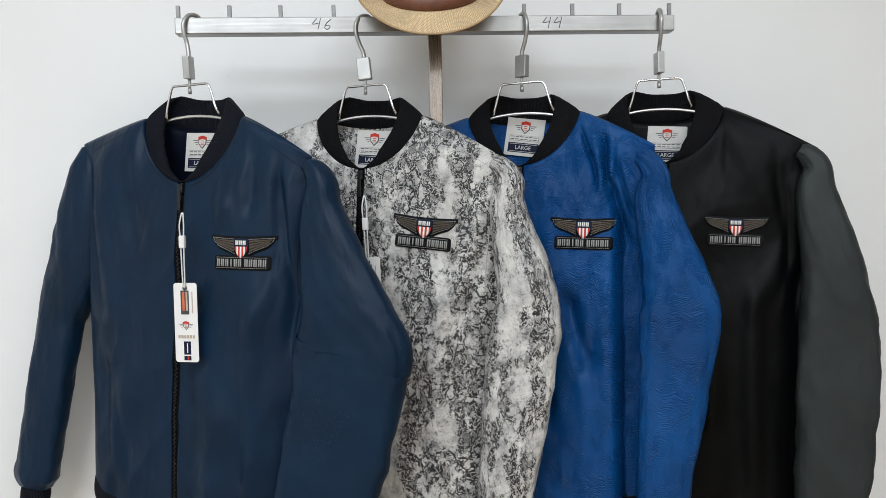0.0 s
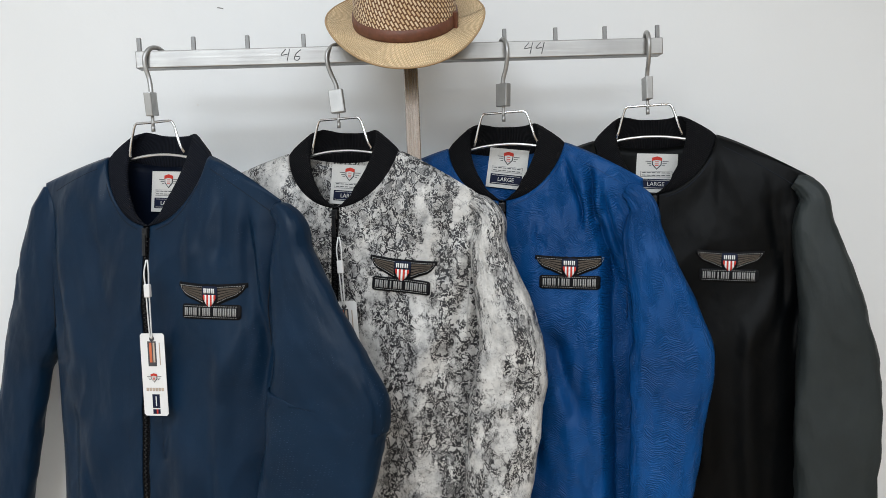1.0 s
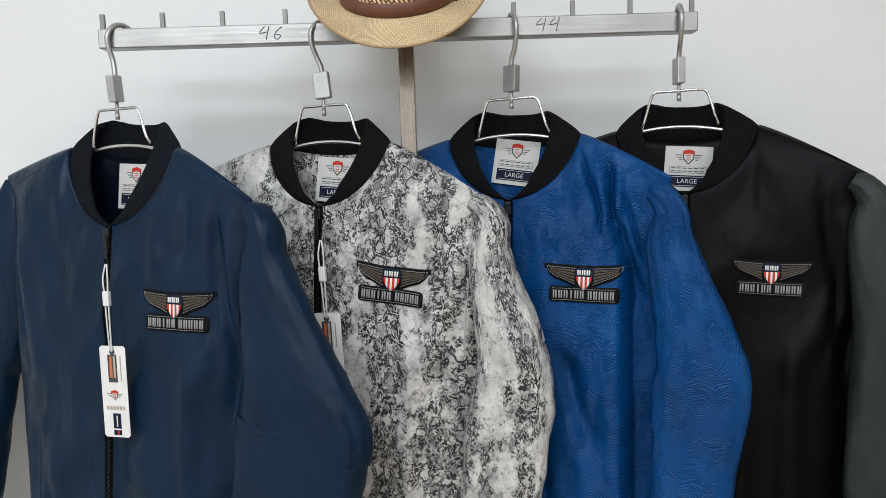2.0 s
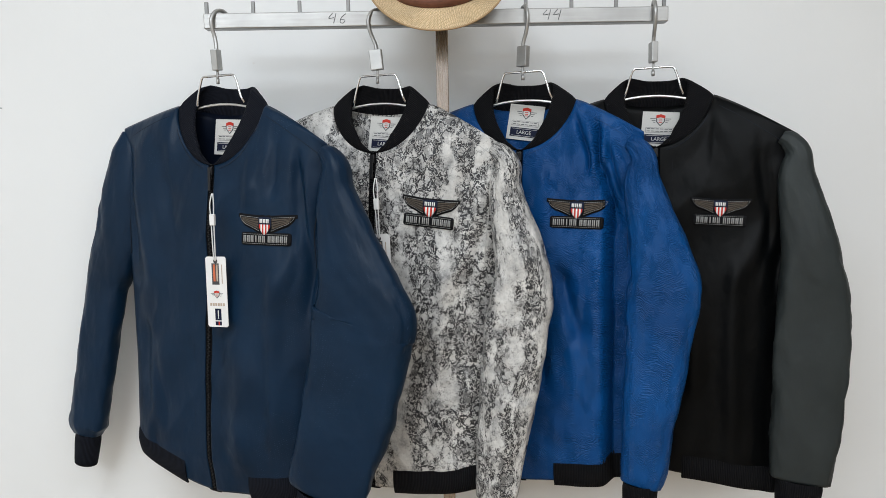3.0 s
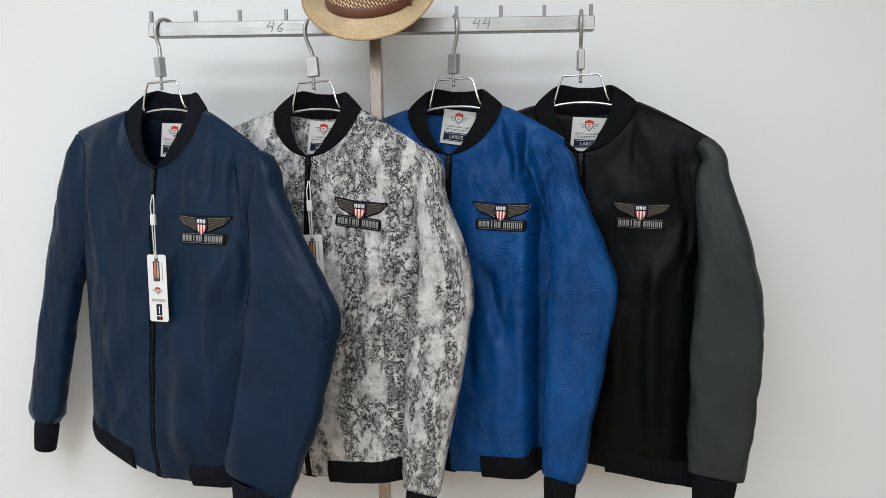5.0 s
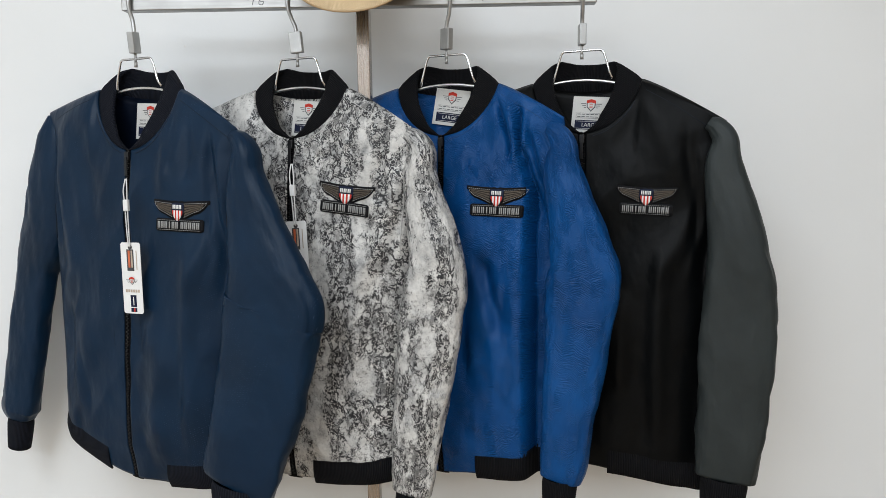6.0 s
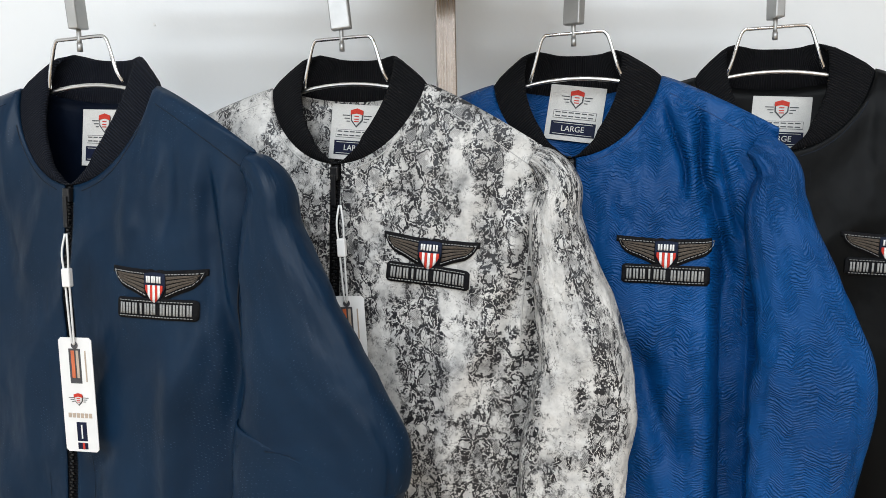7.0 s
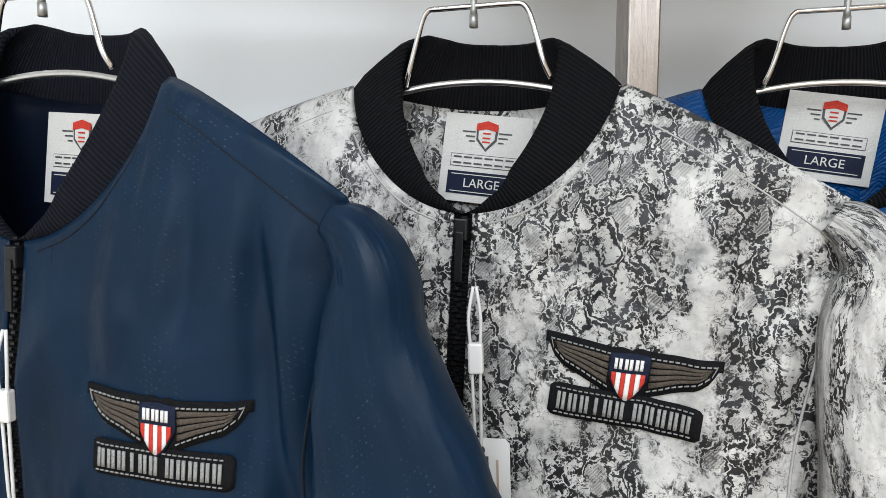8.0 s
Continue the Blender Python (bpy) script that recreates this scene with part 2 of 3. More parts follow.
# ---- mesh helpers ----
def part(name, verts, faces, material, parent=None, label="", uvs=None, solid=0.0, smooth=True, m=None, offset=0.0):
    me = bpy.data.meshes.new(name)
    me.from_pydata([tuple(v) for v in verts], [], faces)
    if uvs is not None:
        layer = me.uv_layers.new(name="UVMap")
        idx = np.zeros(len(me.loops), dtype=np.int32)
        me.loops.foreach_get("vertex_index", idx)
        layer.data.foreach_set("uv", np.asarray(uvs, dtype=np.float32)[idx].ravel())
    me.polygons.foreach_set("use_smooth", [smooth] * len(me.polygons))
    me.materials.append(material)
    ob = new(name, me)
    if parent:
        ob.parent = parent
    if m is not None:
        ob.matrix_basis = m
    if label:
        ob["label"] = label
    if solid:
        mod = ob.modifiers.new("thickness", "SOLIDIFY")
        mod.thickness, mod.offset = solid, offset
    return ob


def grid_faces(rows, cols, wrap=False):
    out = []
    for i in range(rows - 1):
        for j in range(cols if wrap else cols - 1):
            k = (j + 1) % cols
            out.append((i * cols + j, i * cols + k, (i + 1) * cols + k, (i + 1) * cols + j))
    return out


def box(name, lo, hi, material, parent=None, bevel=0.0, label="", m=None):
    bm = bmesh.new()
    bmesh.ops.create_cube(bm, size=1.0)
    for v in bm.verts:
        v.co = Vector([lo[k] + (v.co[k] + 0.5) * (hi[k] - lo[k]) for k in range(3)])
    if bevel:
        bmesh.ops.bevel(bm, geom=bm.edges[:], offset=bevel, segments=2, affect="EDGES", profile=0.5)
    me = bpy.data.meshes.new(name)
    bm.to_mesh(me), bm.free()
    me.materials.append(material)
    ob = new(name, me)
    if parent:
        ob.parent = parent
    if label:
        ob["label"] = label
    if m is not None:
        ob.matrix_basis = m
    return ob


def smooth_line(points, steps):
    """Catmull-Rom through control points of any dimension."""
    p = np.asarray(points, float)
    p = np.vstack([2 * p[0] - p[1], p, 2 * p[-1] - p[-2]])
    out = []
    for i in range(1, len(p) - 2):
        for k in range(steps):
            t = k / steps
            a, b, c, d = p[i - 1:i + 3]
            out.append(0.5 * (2 * b + (c - a) * t + (2 * a - 5 * b + 4 * c - d) * t * t + (3 * b - a - 3 * c + d) * t ** 3))
    out.append(p[-2])
    return np.array(out)


def tube(name, points, radius, material, parent=None, label="", steps=6, sides=10):
    line = smooth_line(points, steps) if steps else np.asarray(points, float)
    verts, n = [], len(line)
    side = None
    for i in range(n):
        d = Vector(line[min(i + 1, n - 1)] - line[max(i - 1, 0)]).normalized()
        if side is None:
            side = d.orthogonal().normalized()
        side = (side - d * side.dot(d)).normalized()
        up = d.cross(side)
        for k in range(sides):
            a = 2 * math.pi * k / sides
            verts.append(Vector(line[i]) + (side * math.cos(a) + up * math.sin(a)) * radius)
    faces = grid_faces(n, sides, True)
    faces.append(tuple(reversed(range(sides))))
    faces.append(tuple(range((n - 1) * sides, n * sides)))
    return part(name, verts, faces, material, parent, label)


def thing(name, m, label, category, group=""):
    ob = new(name)
    ob.matrix_basis = m
    ob.empty_display_size = 0.05
    return tagged(ob, label, category, group)


def step(a, b, t):
    t = np.clip((t - a) / (b - a), 0, 1)
    return t * t * (3 - 2 * t)


# ---- the room ----
def structure(name, lo, hi, material, label):
    tagged(box(name, lo, hi, material), label, "wall" if "wall" in name else name, "", "structure")


structure("wall_north", (-2.5, 1.30, 0), (2.5, 1.42, 2.7), WALL, "smooth white painted shop wall behind the rack")
structure("wall_south", (-2.5, -4.12, 0), (2.5, -4.0, 2.7), BEIGE, "plain beige wall at the other end")
structure("wall_west", (-2.62, -4.12, 0), (-2.5, 1.42, 2.7), WALL, "plain white painted side wall")
# out of view; dark so right-facing folds get little bounced light
structure("wall_east", (2.5, -4.12, 0), (2.62, 1.42, 2.7), UMBER, "unseen side wall, made brown to cut bounced light")
structure("floor", (-2.62, -4.12, -0.1), (2.62, 1.42, 0), FLOOR, "tan tiled shop floor")
structure("ceiling", (-2.62, -4.12, 2.7), (2.62, 1.42, 2.8), CEILING, "plain white ceiling")

# ---- the rack ----
RAIL_Y, RAIL_Z = 1.127, 1.5585
rack = thing("garment_rack", pose(-0.015, RAIL_Y, 0), "brushed steel T-shaped garment rack with short upright pegs", "clothes rack")
box("rail", (-0.432, -0.012, RAIL_Z - 0.0135), (0.414, 0.012, RAIL_Z + 0.0135), STEEL, rack, 0.0015)
box("post", (-0.0115, -0.016, 0.02), (0.0115, 0.016, RAIL_Z - 0.0135), POST_STEEL, rack, 0.0015, "polished square steel post")
box("post_top", (-0.0115, -0.010, RAIL_Z + 0.0135), (0.0115, 0.010, RAIL_Z + 0.05), POST_STEEL, rack, 0.001)
box("foot", (-0.3, -0.02, 0.0), (0.3, 0.02, 0.02), STEEL, rack, 0.002)
for px in (-0.429, -0.344, -0.259, -0.170, 0.155, 0.239, 0.321, 0.409):
    box("peg", (px - 0.0032, -0.003, RAIL_Z + 0.0135), (px + 0.0032, 0.003, RAIL_Z + 0.036), PEG, rack, 0.0008)
for digits, x0 in (("4 6", -0.205), ("4 4", 0.185)):
    strokes = {"4": [[(0.004, 0.008), (0.0, 0.001), (0.007, 0.002)], [(0.0085, 0.008), (0.0075, -0.006)]],
               "6": [[(0.008, 0.007), (0.003, 0.002), (0.002, -0.004), (0.006, -0.006), (0.008, -0.002), (0.003, -0.001)]]}
    for k, d in enumerate(digits.split()):
        for line in strokes[d]:
            tube("marker_digit", [(x0 + k * 0.019 + a * 1.4 + b * 0.25, -0.0123, RAIL_Z + b * 1.3) for a, b in line], 0.0006, INK, rack, "handwritten marker stroke", 4, 6)


# ---- hangers ----
def hanger(m, swivel, tip=0.0, block_turn=0.0):
    h = thing("clothes_hanger", m, "chrome wire clothes hanger with grey hook on the rail", "hanger", "hangers on the rail")
    s, c = math.sin(radians(swivel)), math.cos(radians(swivel))
    prof = [(0, 0.030), (0.004, 0.042), (0.014, 0.056), (0.021, 0.072), (0.0215, 0.088), (0.012, 0.102), (-0.003, 0.1055), (-0.016, 0.097), (-0.020, 0.084)]
    dy = RAIL_Y - m.translation.y
    tube("hook", [(-a * s, -a * c + dy * step(0.030, 0.065, z), z) for a, z in prof], 0.0036, GREY_METAL, h, "thick grey metal hook", 6, 12)
    box("clip_block", (-0.0115, -0.0058, -0.004), (0.0115, 0.0058, 0.033), GREY_METAL, h, 0.0015, "", pose(0, 0, 0, 0, tip, block_turn))
    tube("swivel_pin", [(0, 0, -0.003), (0, 0, -0.012), (0, 0, -0.019)], 0.0025, GREY_METAL, h, "", 2, 10)
    tube("pin_tip", [(0, 0, -0.019), (0, 0, -0.028)], 0.0031, GREY_METAL, h, "", 2, 10)
    tube("neck_wire", [(-0.053, 0.004, -0.066), (-0.047, 0, -0.052), (-0.039, 0, -0.024), (-0.034, 0.0, -0.0145), (-0.026, 0, -0.0135), (0, 0, -0.0135), (0.028, 0, -0.0135),
                       (0.036, 0, -0.0155), (0.041, 0, -0.025), (0.049, 0, -0.052), (0.054, 0.004, -0.064)], 0.0021, CHROME, h, "", 5, 8)
    bar = smooth_line([(-0.165, 0.0, -0.128), (-0.12, 0.004, -0.092), (-0.06, 0.008, -0.070), (0, 0.010, -0.064), (0.06, 0.008, -0.072), (0.12, 0.004, -0.092), (0.165, 0, -0.128)], 6)
    v, f = [], []
    for q in bar:
        v += [(q[0], q[1] - 0.0021, q[2] - 0.0021), (q[0], q[1] + 0.0021, q[2] - 0.0021), (q[0], q[1] + 0.0021, q[2] + 0.0021), (q[0], q[1] - 0.0021, q[2] + 0.0021)]
    part("shoulder_bar", v, grid_faces(len(bar), 4, True), BRIGHT_BAR, h, "bright chrome bar inside the neck")
    return h


# ---- jackets ----
NECK, SIDE_Z = 0.097, -0.068


def neck_front(x, v_z):
    q = np.clip(np.abs(x) / NECK, 0, 1)
    return SIDE_Z + (v_z - SIDE_Z) * (1 - q ** 2) ** 0.66


def shoulder(x, drop):
    return SIDE_Z - drop * (np.clip(np.abs(x) - NECK, 0, 1) / 0.135) ** 1.15


class Shape:
    """The torso's form: half widths and depths by height, with folds."""

    def __init__(self, seed, folds, drop_l=0.045, drop_r=0.075, hem=-0.785, rise=(0.03, 0.02), v_z=-0.160, bulge=0.062, wr=(0.232, 0.222, 0.208, 0.205), wl=(0.235, 0.222, 0.222, 0.222)):
        self.seed, self.folds, self.dl, self.dr, self.hem, self.bulge, self.wr, self.wl = seed, folds, drop_l, drop_r, hem, bulge, wr, wl
        self.rise, self.v_z = rise, v_z

    def hem_at(self, q):
        """The lower edge, which sweeps up (or down) from the zip to the side seams."""
        return self.hem + self.rise[1 if q > 0 else 0] * abs(q) ** 1.4

    def half(self, z, right):
        return np.interp(z, (-0.76, -0.55, -0.30, -0.12), tuple(reversed(self.wr if right else self.wl)))

    def top(self, x):
        return np.where(np.abs(x) < NECK, neck_front(x, self.v_z), shoulder(x, np.where(x > 0, self.dr, self.dl)))

    def back_top(self, x):
        return np.where(np.abs(x) < NECK, -0.083 + 0.015 * (np.abs(x) / NECK) ** 2, shoulder(x, np.where(x > 0, self.dr, self.dl)))

    def depth(self, x, z, back=False):
        w = np.where(x > 0, self.half(z, True), self.half(z, False))
        u = np.clip(np.abs(x) / w, 0, 1)
        d = np.interp(z, (-0.79, -0.72, -0.5, -0.3, -0.1), (0.030, 0.044, 0.044, 0.038, 0.034)) * self.bulge / 0.062
        body = d * (1 - u ** 3.2) ** 0.55
        t = self.back_top(x) if back else self.top(x)
        edge = np.where(np.abs(x) < NECK, (0.030 if not back else 0.040) * np.sqrt(np.clip(1 - (x / NECK) ** 2, 0, 1)), (-1 if back else 1) * np.clip(x - NECK, 0, 1) * 0.18)
        b = np.clip(1 - (t - z) / 0.13, 0, 1)
        g = step(NECK * 0.45, NECK * 1.35, np.abs(x))
        k = b ** 1.3 * (1 - g) + (1 - np.sqrt(np.clip(1 - b ** 2, 0, 1))) * g
        y = body * (1 - k) + edge * k
        f = 0.0
        if not back:
            for x0, z0, x1, z1, wd, amp in self.folds:
                dx, dz = x1 - x0, z1 - z0
                ln = math.hypot(dx, dz)
                s = ((x - x0) * dx + (z - z0) * dz) / ln / ln
                p = ((x - x0) * dz - (z - z0) * dx) / ln + 0.008 * np.sin(s * 3.1 + x0 * 60) + 0.0015 * np.sin(s * 8 + z0 * 50)
                steep = 4 if amp < -0.05 else 2
                f = f + amp * np.exp(-np.abs(p / wd) ** steep) * step(-0.15, 0.2, s) * (1 - step(0.75, 1.15, s))
        f = f * (1 - u ** 6) * (1 - b ** 4)
        return y + f if back else np.maximum(y + f, -0.018)

    def wrinkle(self, x, z):
        a = noise.noise((x * 9 + self.seed, z * 5, self.seed * 1.7)) * 0.0055
        b = noise.noise((x * 26 + self.seed, z * 12, 3.1 + self.seed)) * 0.0022
        r = (0.35 - abs(noise.noise((x * 13 - z * 4 + self.seed, z * 7, 8.3 + self.seed)))) * 0.007
        return a + b + r

    def y(self, x, z):
        return -float(self.depth(np.array(x), np.array(z))) - self.wrinkle(x, z) * float(step(0.0, 0.05, self.top(np.array(x)) - z))


def panel(name, sh, xs0, xs1, mat, parent, back=False, rows=130, cols=84, label="", inset=0.0):
    """A front or back panel between two fractions of the half width, from hem to neck or shoulder."""
    verts, uvs = [], []
    for i in range(rows):
        v = i / (rows - 1)
        for j in range(cols):
            q = xs0 + (xs1 - xs0) * j / (cols - 1)
            right = q > 0
            xt = q * float(sh.half(-0.12, right))
            tz = float(sh.back_top(np.array(xt)) if back else sh.top(np.array(xt)))
            z = sh.hem_at(q) + 0.006 + (tz - sh.hem_at(q) - 0.006) * v
            x = q * (float(sh.half(z, right)) + 0.005 * noise.noise((sh.seed, z * 16, 2.0 if right else 7.0)) * min(1.0, 4 * (1 - v)))
            if v == 1:
                x = xt
            d = float(sh.depth(np.array(x), np.array(z), back))
            w = sh.wrinkle(x, z) * float(step(0.0, 0.05, tz - z)) * (1 - abs(q) ** 8)
            y = d + w - inset if back else -d - w
            verts.append((x, y, z)), uvs.append((x + (1.3 if back else 0), z))
    return part(name, verts, grid_faces(rows, cols), mat, parent, label, uvs, 0.0024)


def hem_rib(name, sh, q0, q1, mat, parent, back=False):
    verts, uvs, rows, cols = [], [], 8, 40
    for i in range(rows):
        v = i / (rows - 1)
        for j in range(cols):
            q = q0 + (q1 - q0) * j / (cols - 1)
            z = sh.hem_at(q) - 0.004 + 0.052 * v
            x = q * float(sh.half(z, q > 0)) * (1.0 + 0.004)
            d = float(sh.depth(np.array(x), np.array(z), back)) + sh.wrinkle(x, z) * (1 - abs(q) ** 8) + 0.0032 - 0.004 * (1 - math.sin(math.pi * min(1, v * 1.1)))
            verts.append((x, d if back else -d, z)), uvs.append((x, z))
    return part(name, verts, grid_faces(rows, cols), mat, parent, "", uvs, 0.003)


def sleeve(name, path, mat, parent, seed, cuff, cuff_mat, label=""):
    """A tapering tube along x, y, z, half width, half depth; it gathers into a ribbed cuff."""
    line = smooth_line(path, 12)
    n, sides, verts, uvs, run = len(line), 56, [], [], 0.0
    for i in range(n):
        d = line[min(i + 1, n - 1)][:3] - line[max(i - 1, 0)][:3]
        d = d / np.linalg.norm(d)
        if i:
            run += np.linalg.norm(line[i][:3] - line[i - 1][:3])
        side = np.cross((0, 1, 0), d)
        side = side / np.linalg.norm(side)
        dep = np.cross(d, side)
        hw, hd = line[i][3], line[i][4]
        for k in range(sides):
            a = 2 * math.pi * k / sides
            ca, sa = math.cos(a), math.sin(a)
            px, py = hw * abs(ca) ** 0.92 * math.copysign(1, ca), hd * 0.72 * abs(sa) ** 0.6 * math.copysign(1, sa)
            w = 1 + 0.07 * noise.noise((ca * 1.4 + seed, sa * 1.4, run * 10)) + 0.055 * noise.noise((ca * 1.7 + seed, sa * 1.7 + 5, run * 27 + ca * 3)) + 0.02 * noise.noise((ca * 3, sa * 3 + seed, run * 70))
            p = line[i][:3] + side * px * w + dep * py * w
            verts.append(p), uvs.append((a * 0.055 + seed, -run))
    arm = part(name, verts, grid_faces(n, sides, True), mat, parent, label, uvs, 0.002)
    end = line[-1]
    d = np.array(cuff[:3])
    d = d / np.linalg.norm(d)
    side = np.cross((0, 1, 0), d)
    side = side / np.linalg.norm(side)
    dep = np.cross(d, side)
    cv, cu, rows = [], [], 9
    prof = [(-0.012, 0.96), (0.0, 0.98), (0.2, 1.02), (0.4, 1.0), (0.6, 0.97), (0.85, 0.93), (1.0, 0.89), (1.0, 0.79), (0.5, 0.78)]
    for t, r in prof:
        for k in range(sides):
            a = 2 * math.pi * k / sides
            p = end[:3] + d * t * cuff[3] + side * cuff[4] * r * math.cos(a) + dep * cuff[5] * r * math.sin(a)
            cv.append(p), cu.append((a * 0.03, t * 0.06))
    part("cuff", cv, grid_faces(rows, sides, True), cuff_mat, arm, "black rib-knit cuff", cu)
    return arm


def collar(sh, mat, parent):
    prof = [(0.0, 0.0), (0.2, 0.0025), (0.5, 0.0035), (0.85, 0.0035), (0.97, 0.002), (1.0, -0.001), (0.95, -0.004), (0.6, -0.004), (0.2, -0.003), (0.0, -0.003)]
    n = 120
    base, rim = [], []
    for i in range(n):
        ph = -math.pi + 2 * math.pi * i / (n - 1)
        # ph = +-pi at the zip, 0 at the back of the neck
        f = math.cos(math.pi - abs(ph))
        x = NECK * math.sin(ph)
        if abs(ph) > math.pi / 2:
            z, y = float(neck_front(np.array(x), sh.v_z)), -0.030 * f
        else:
            z, y = -0.083 + 0.015 * math.sin(abs(ph)) ** 2, -0.040 * f
        q = (math.pi - abs(ph)) / math.pi
        grow = min(1.0, q / 0.06)
        sx = math.copysign(1, x)
        qs = (0, 0.08, 0.15, 0.3, 0.45, 0.6, 0.75, 1.0)
        inr, upr = (0.0, 0.010, 0.020, 0.033, 0.046, 0.050, 0.026, 0.0), (0.006, 0.010, 0.014, 0.020, 0.028, 0.036, 0.047, 0.050)
        inl, upl = (0.0, 0.008, 0.016, 0.025, 0.036, 0.043, 0.020, 0.0), (0.006, 0.010, 0.014, 0.022, 0.032, 0.042, 0.050, 0.050)
        win = [min(1, max(0, q + 0.02 * k)) for k in range(-5, 6)] if q > 0.1 else [q]
        inw = float(np.mean(np.interp(win, qs, inr if x > 0 else inl)))
        up = float(np.mean(np.interp(win, qs, upr if x > 0 else upl)))
        fwd = float(np.mean(np.interp(win, qs, (0.0, 0.0, 0.0, 0.006, 0.020, 0.016, 0.006, 0.003))))
        base.append(Vector((x, y, z)))
        rim.append(Vector((x - sx * inw * grow * min(1, abs(x) / 0.05), y + fwd * grow, z + up * grow)))
    verts, uvs, run = [], [], 0.0
    for i in range(n):
        if i:
            run += (base[i] - base[i - 1]).length
        tan = (base[min(i + 1, n - 1)] - base[max(i - 1, 0)]).normalized()
        up = rim[i] - base[i]
        nor = up.cross(tan)
        if nor.length < 1e-6:
            nor = Vector((0, -1, 0))
        nor.normalize()
        for t, o in prof:
            verts.append(base[i] + up * t + nor * o)
            uvs.append((run, t * 0.05))
    faces = grid_faces(n, len(prof))
    return part("collar", verts, faces, mat, parent, "black rib-knit stand collar", uvs)


def ribbon(name, sh, cols, lift, mat, parent, m2, label="", solid=0.0009):
    """A strip of columns (x, low, high) in the patch's plane, laid on the chest by m2 = (x, z, slant, scale)."""
    cx, cz, sl, sc = m2
    verts, rows = [], 4
    for x, lo, hi in cols:
        for r in range(rows):
            zz = 0.96 * (lo + (hi - lo) * r / (rows - 1))
            X, Z = cx + sc * (x * math.cos(sl) - zz * math.sin(sl)), cz + sc * (x * math.sin(sl) + zz * math.cos(sl))
            verts.append((X, sh.y(X, Z) - lift, Z))
    return part(name, verts, grid_faces(len(cols), rows), mat, parent, label, None, solid, True)


def span(fn, x0, x1, n):
    return [(x0 + (x1 - x0) * k / (n - 1), *fn(x0 + (x1 - x0) * k / (n - 1))) for k in range(n)]


def chest_patch(sh, parent, place):
    """Winged shield over a name plate, about 112 mm wide."""
    def wings(pad):
        def fn(x):
            a = min(abs(x) / 0.056, 1)
            hi = 0.0165 + 0.0035 * a if a > 0.2 else 0.0185 - 0.002 * abs(a - 0.12) / 0.12
            lo = np.interp(a, (0, 0.08, 0.2, 0.5, 0.8, 0.95, 1.0), (-0.020, -0.017, -0.011, -0.003, 0.0035, 0.011, 0.019))
            return lo - pad, hi + pad
        return fn
    p = ribbon("chest_patch", sh, span(wings(0.0034), -0.0595, 0.0595, 45), 0.0022, PATCH_BLACK, parent, place, "black patch with taupe wings and a striped shield")
    for s in (-1, 1):
        for k in range(4):
            def feather(x, k=k):
                lo, hi = wings(-0.0028)(x)
                a, b = lo + (hi - lo) * (k / 4 + 0.03), lo + (hi - lo) * ((k + 1) / 4 - 0.03)
                return a, b
            ribbon("wing_feather", sh, span(feather, s * 0.014, s * (0.053 - 0.001 * (3 - k)), 14), 0.0034, WING, p, place)
        # dashed stitching along both edges
        for edge in (0, 1):
            for k in range(11):
                xa = s * (0.013 + 0.0040 * k)
                xb = s * (0.013 + 0.0040 * k + 0.0027)
                def stitch(x, edge=edge):
                    z = wings(-0.0012)(x)[edge]
                    return z - 0.0005, z + 0.0005
                ribbon("stitch", sh, span(stitch, xa, xb, 3), 0.0036, THREAD, p, place)

    def crest(x):
        a = abs(x) / 0.0135
        return -0.0185 + 0.020 * a ** 1.6, 0.0185 - 0.0015 * a
    shield = ribbon("shield", sh, span(crest, -0.0135, 0.0135, 17), 0.0040, PATCH_NAVY, p, place, "shield with red and white stripes")
    for k in range(7):
        xa = -0.0112 + 0.0032 * k
        def bar(x):
            return crest(x)[0] + 0.0018, 0.0035
        ribbon("stripe", sh, span(bar, xa, xa + 0.0031, 4), 0.0052, RED if k % 2 == 0 else WHITE_THREAD, shield, place)
    for k in range(3):
        for part_x in (0.0, 0.0031):
            xa = -0.0100 + 0.0069 * k + part_x
            ribbon("white_bar", sh, span(lambda x: (0.0062, 0.0140), xa, xa + 0.0021, 3), 0.0054, WHITE_THREAD, shield, place)

    def plate(pad):
        def fn(x):
            c = max(0, (abs(x) - 0.047) / 0.0045)
            r = 0.003 * c * c
            return -0.0345 - pad + r, -0.0150 + pad - r
        return fn
    np_ = ribbon("name_plate", sh, span(plate(0.0026), -0.0515, 0.0515, 41), 0.0026, PATCH_BLACK, p, place, "black plate with grey raised bars")
    xs = [-0.0455 + 0.0080 * k for k in range(6)] + [0.0065 + 0.0080 * k for k in range(5)]
    for k, xa in enumerate(xs):
        for part_x in ((0.0018,) if k == 3 else (0.0, 0.0035)):
            ribbon("grey_bar", sh, span(lambda x: (-0.0315, -0.0185), xa + part_x, xa + part_x + 0.0023, 3), 0.0040, THREAD, np_, place)
    for edge in (-0.0340, -0.0158):
        for k in range(24):
            xa = -0.0470 + 0.0039 * k
            ribbon("stitch", sh, [(xa, edge - 0.0004, edge + 0.0004), (xa + 0.0026, edge - 0.0004, edge + 0.0004)], 0.0040, THREAD, np_, place)
    return p


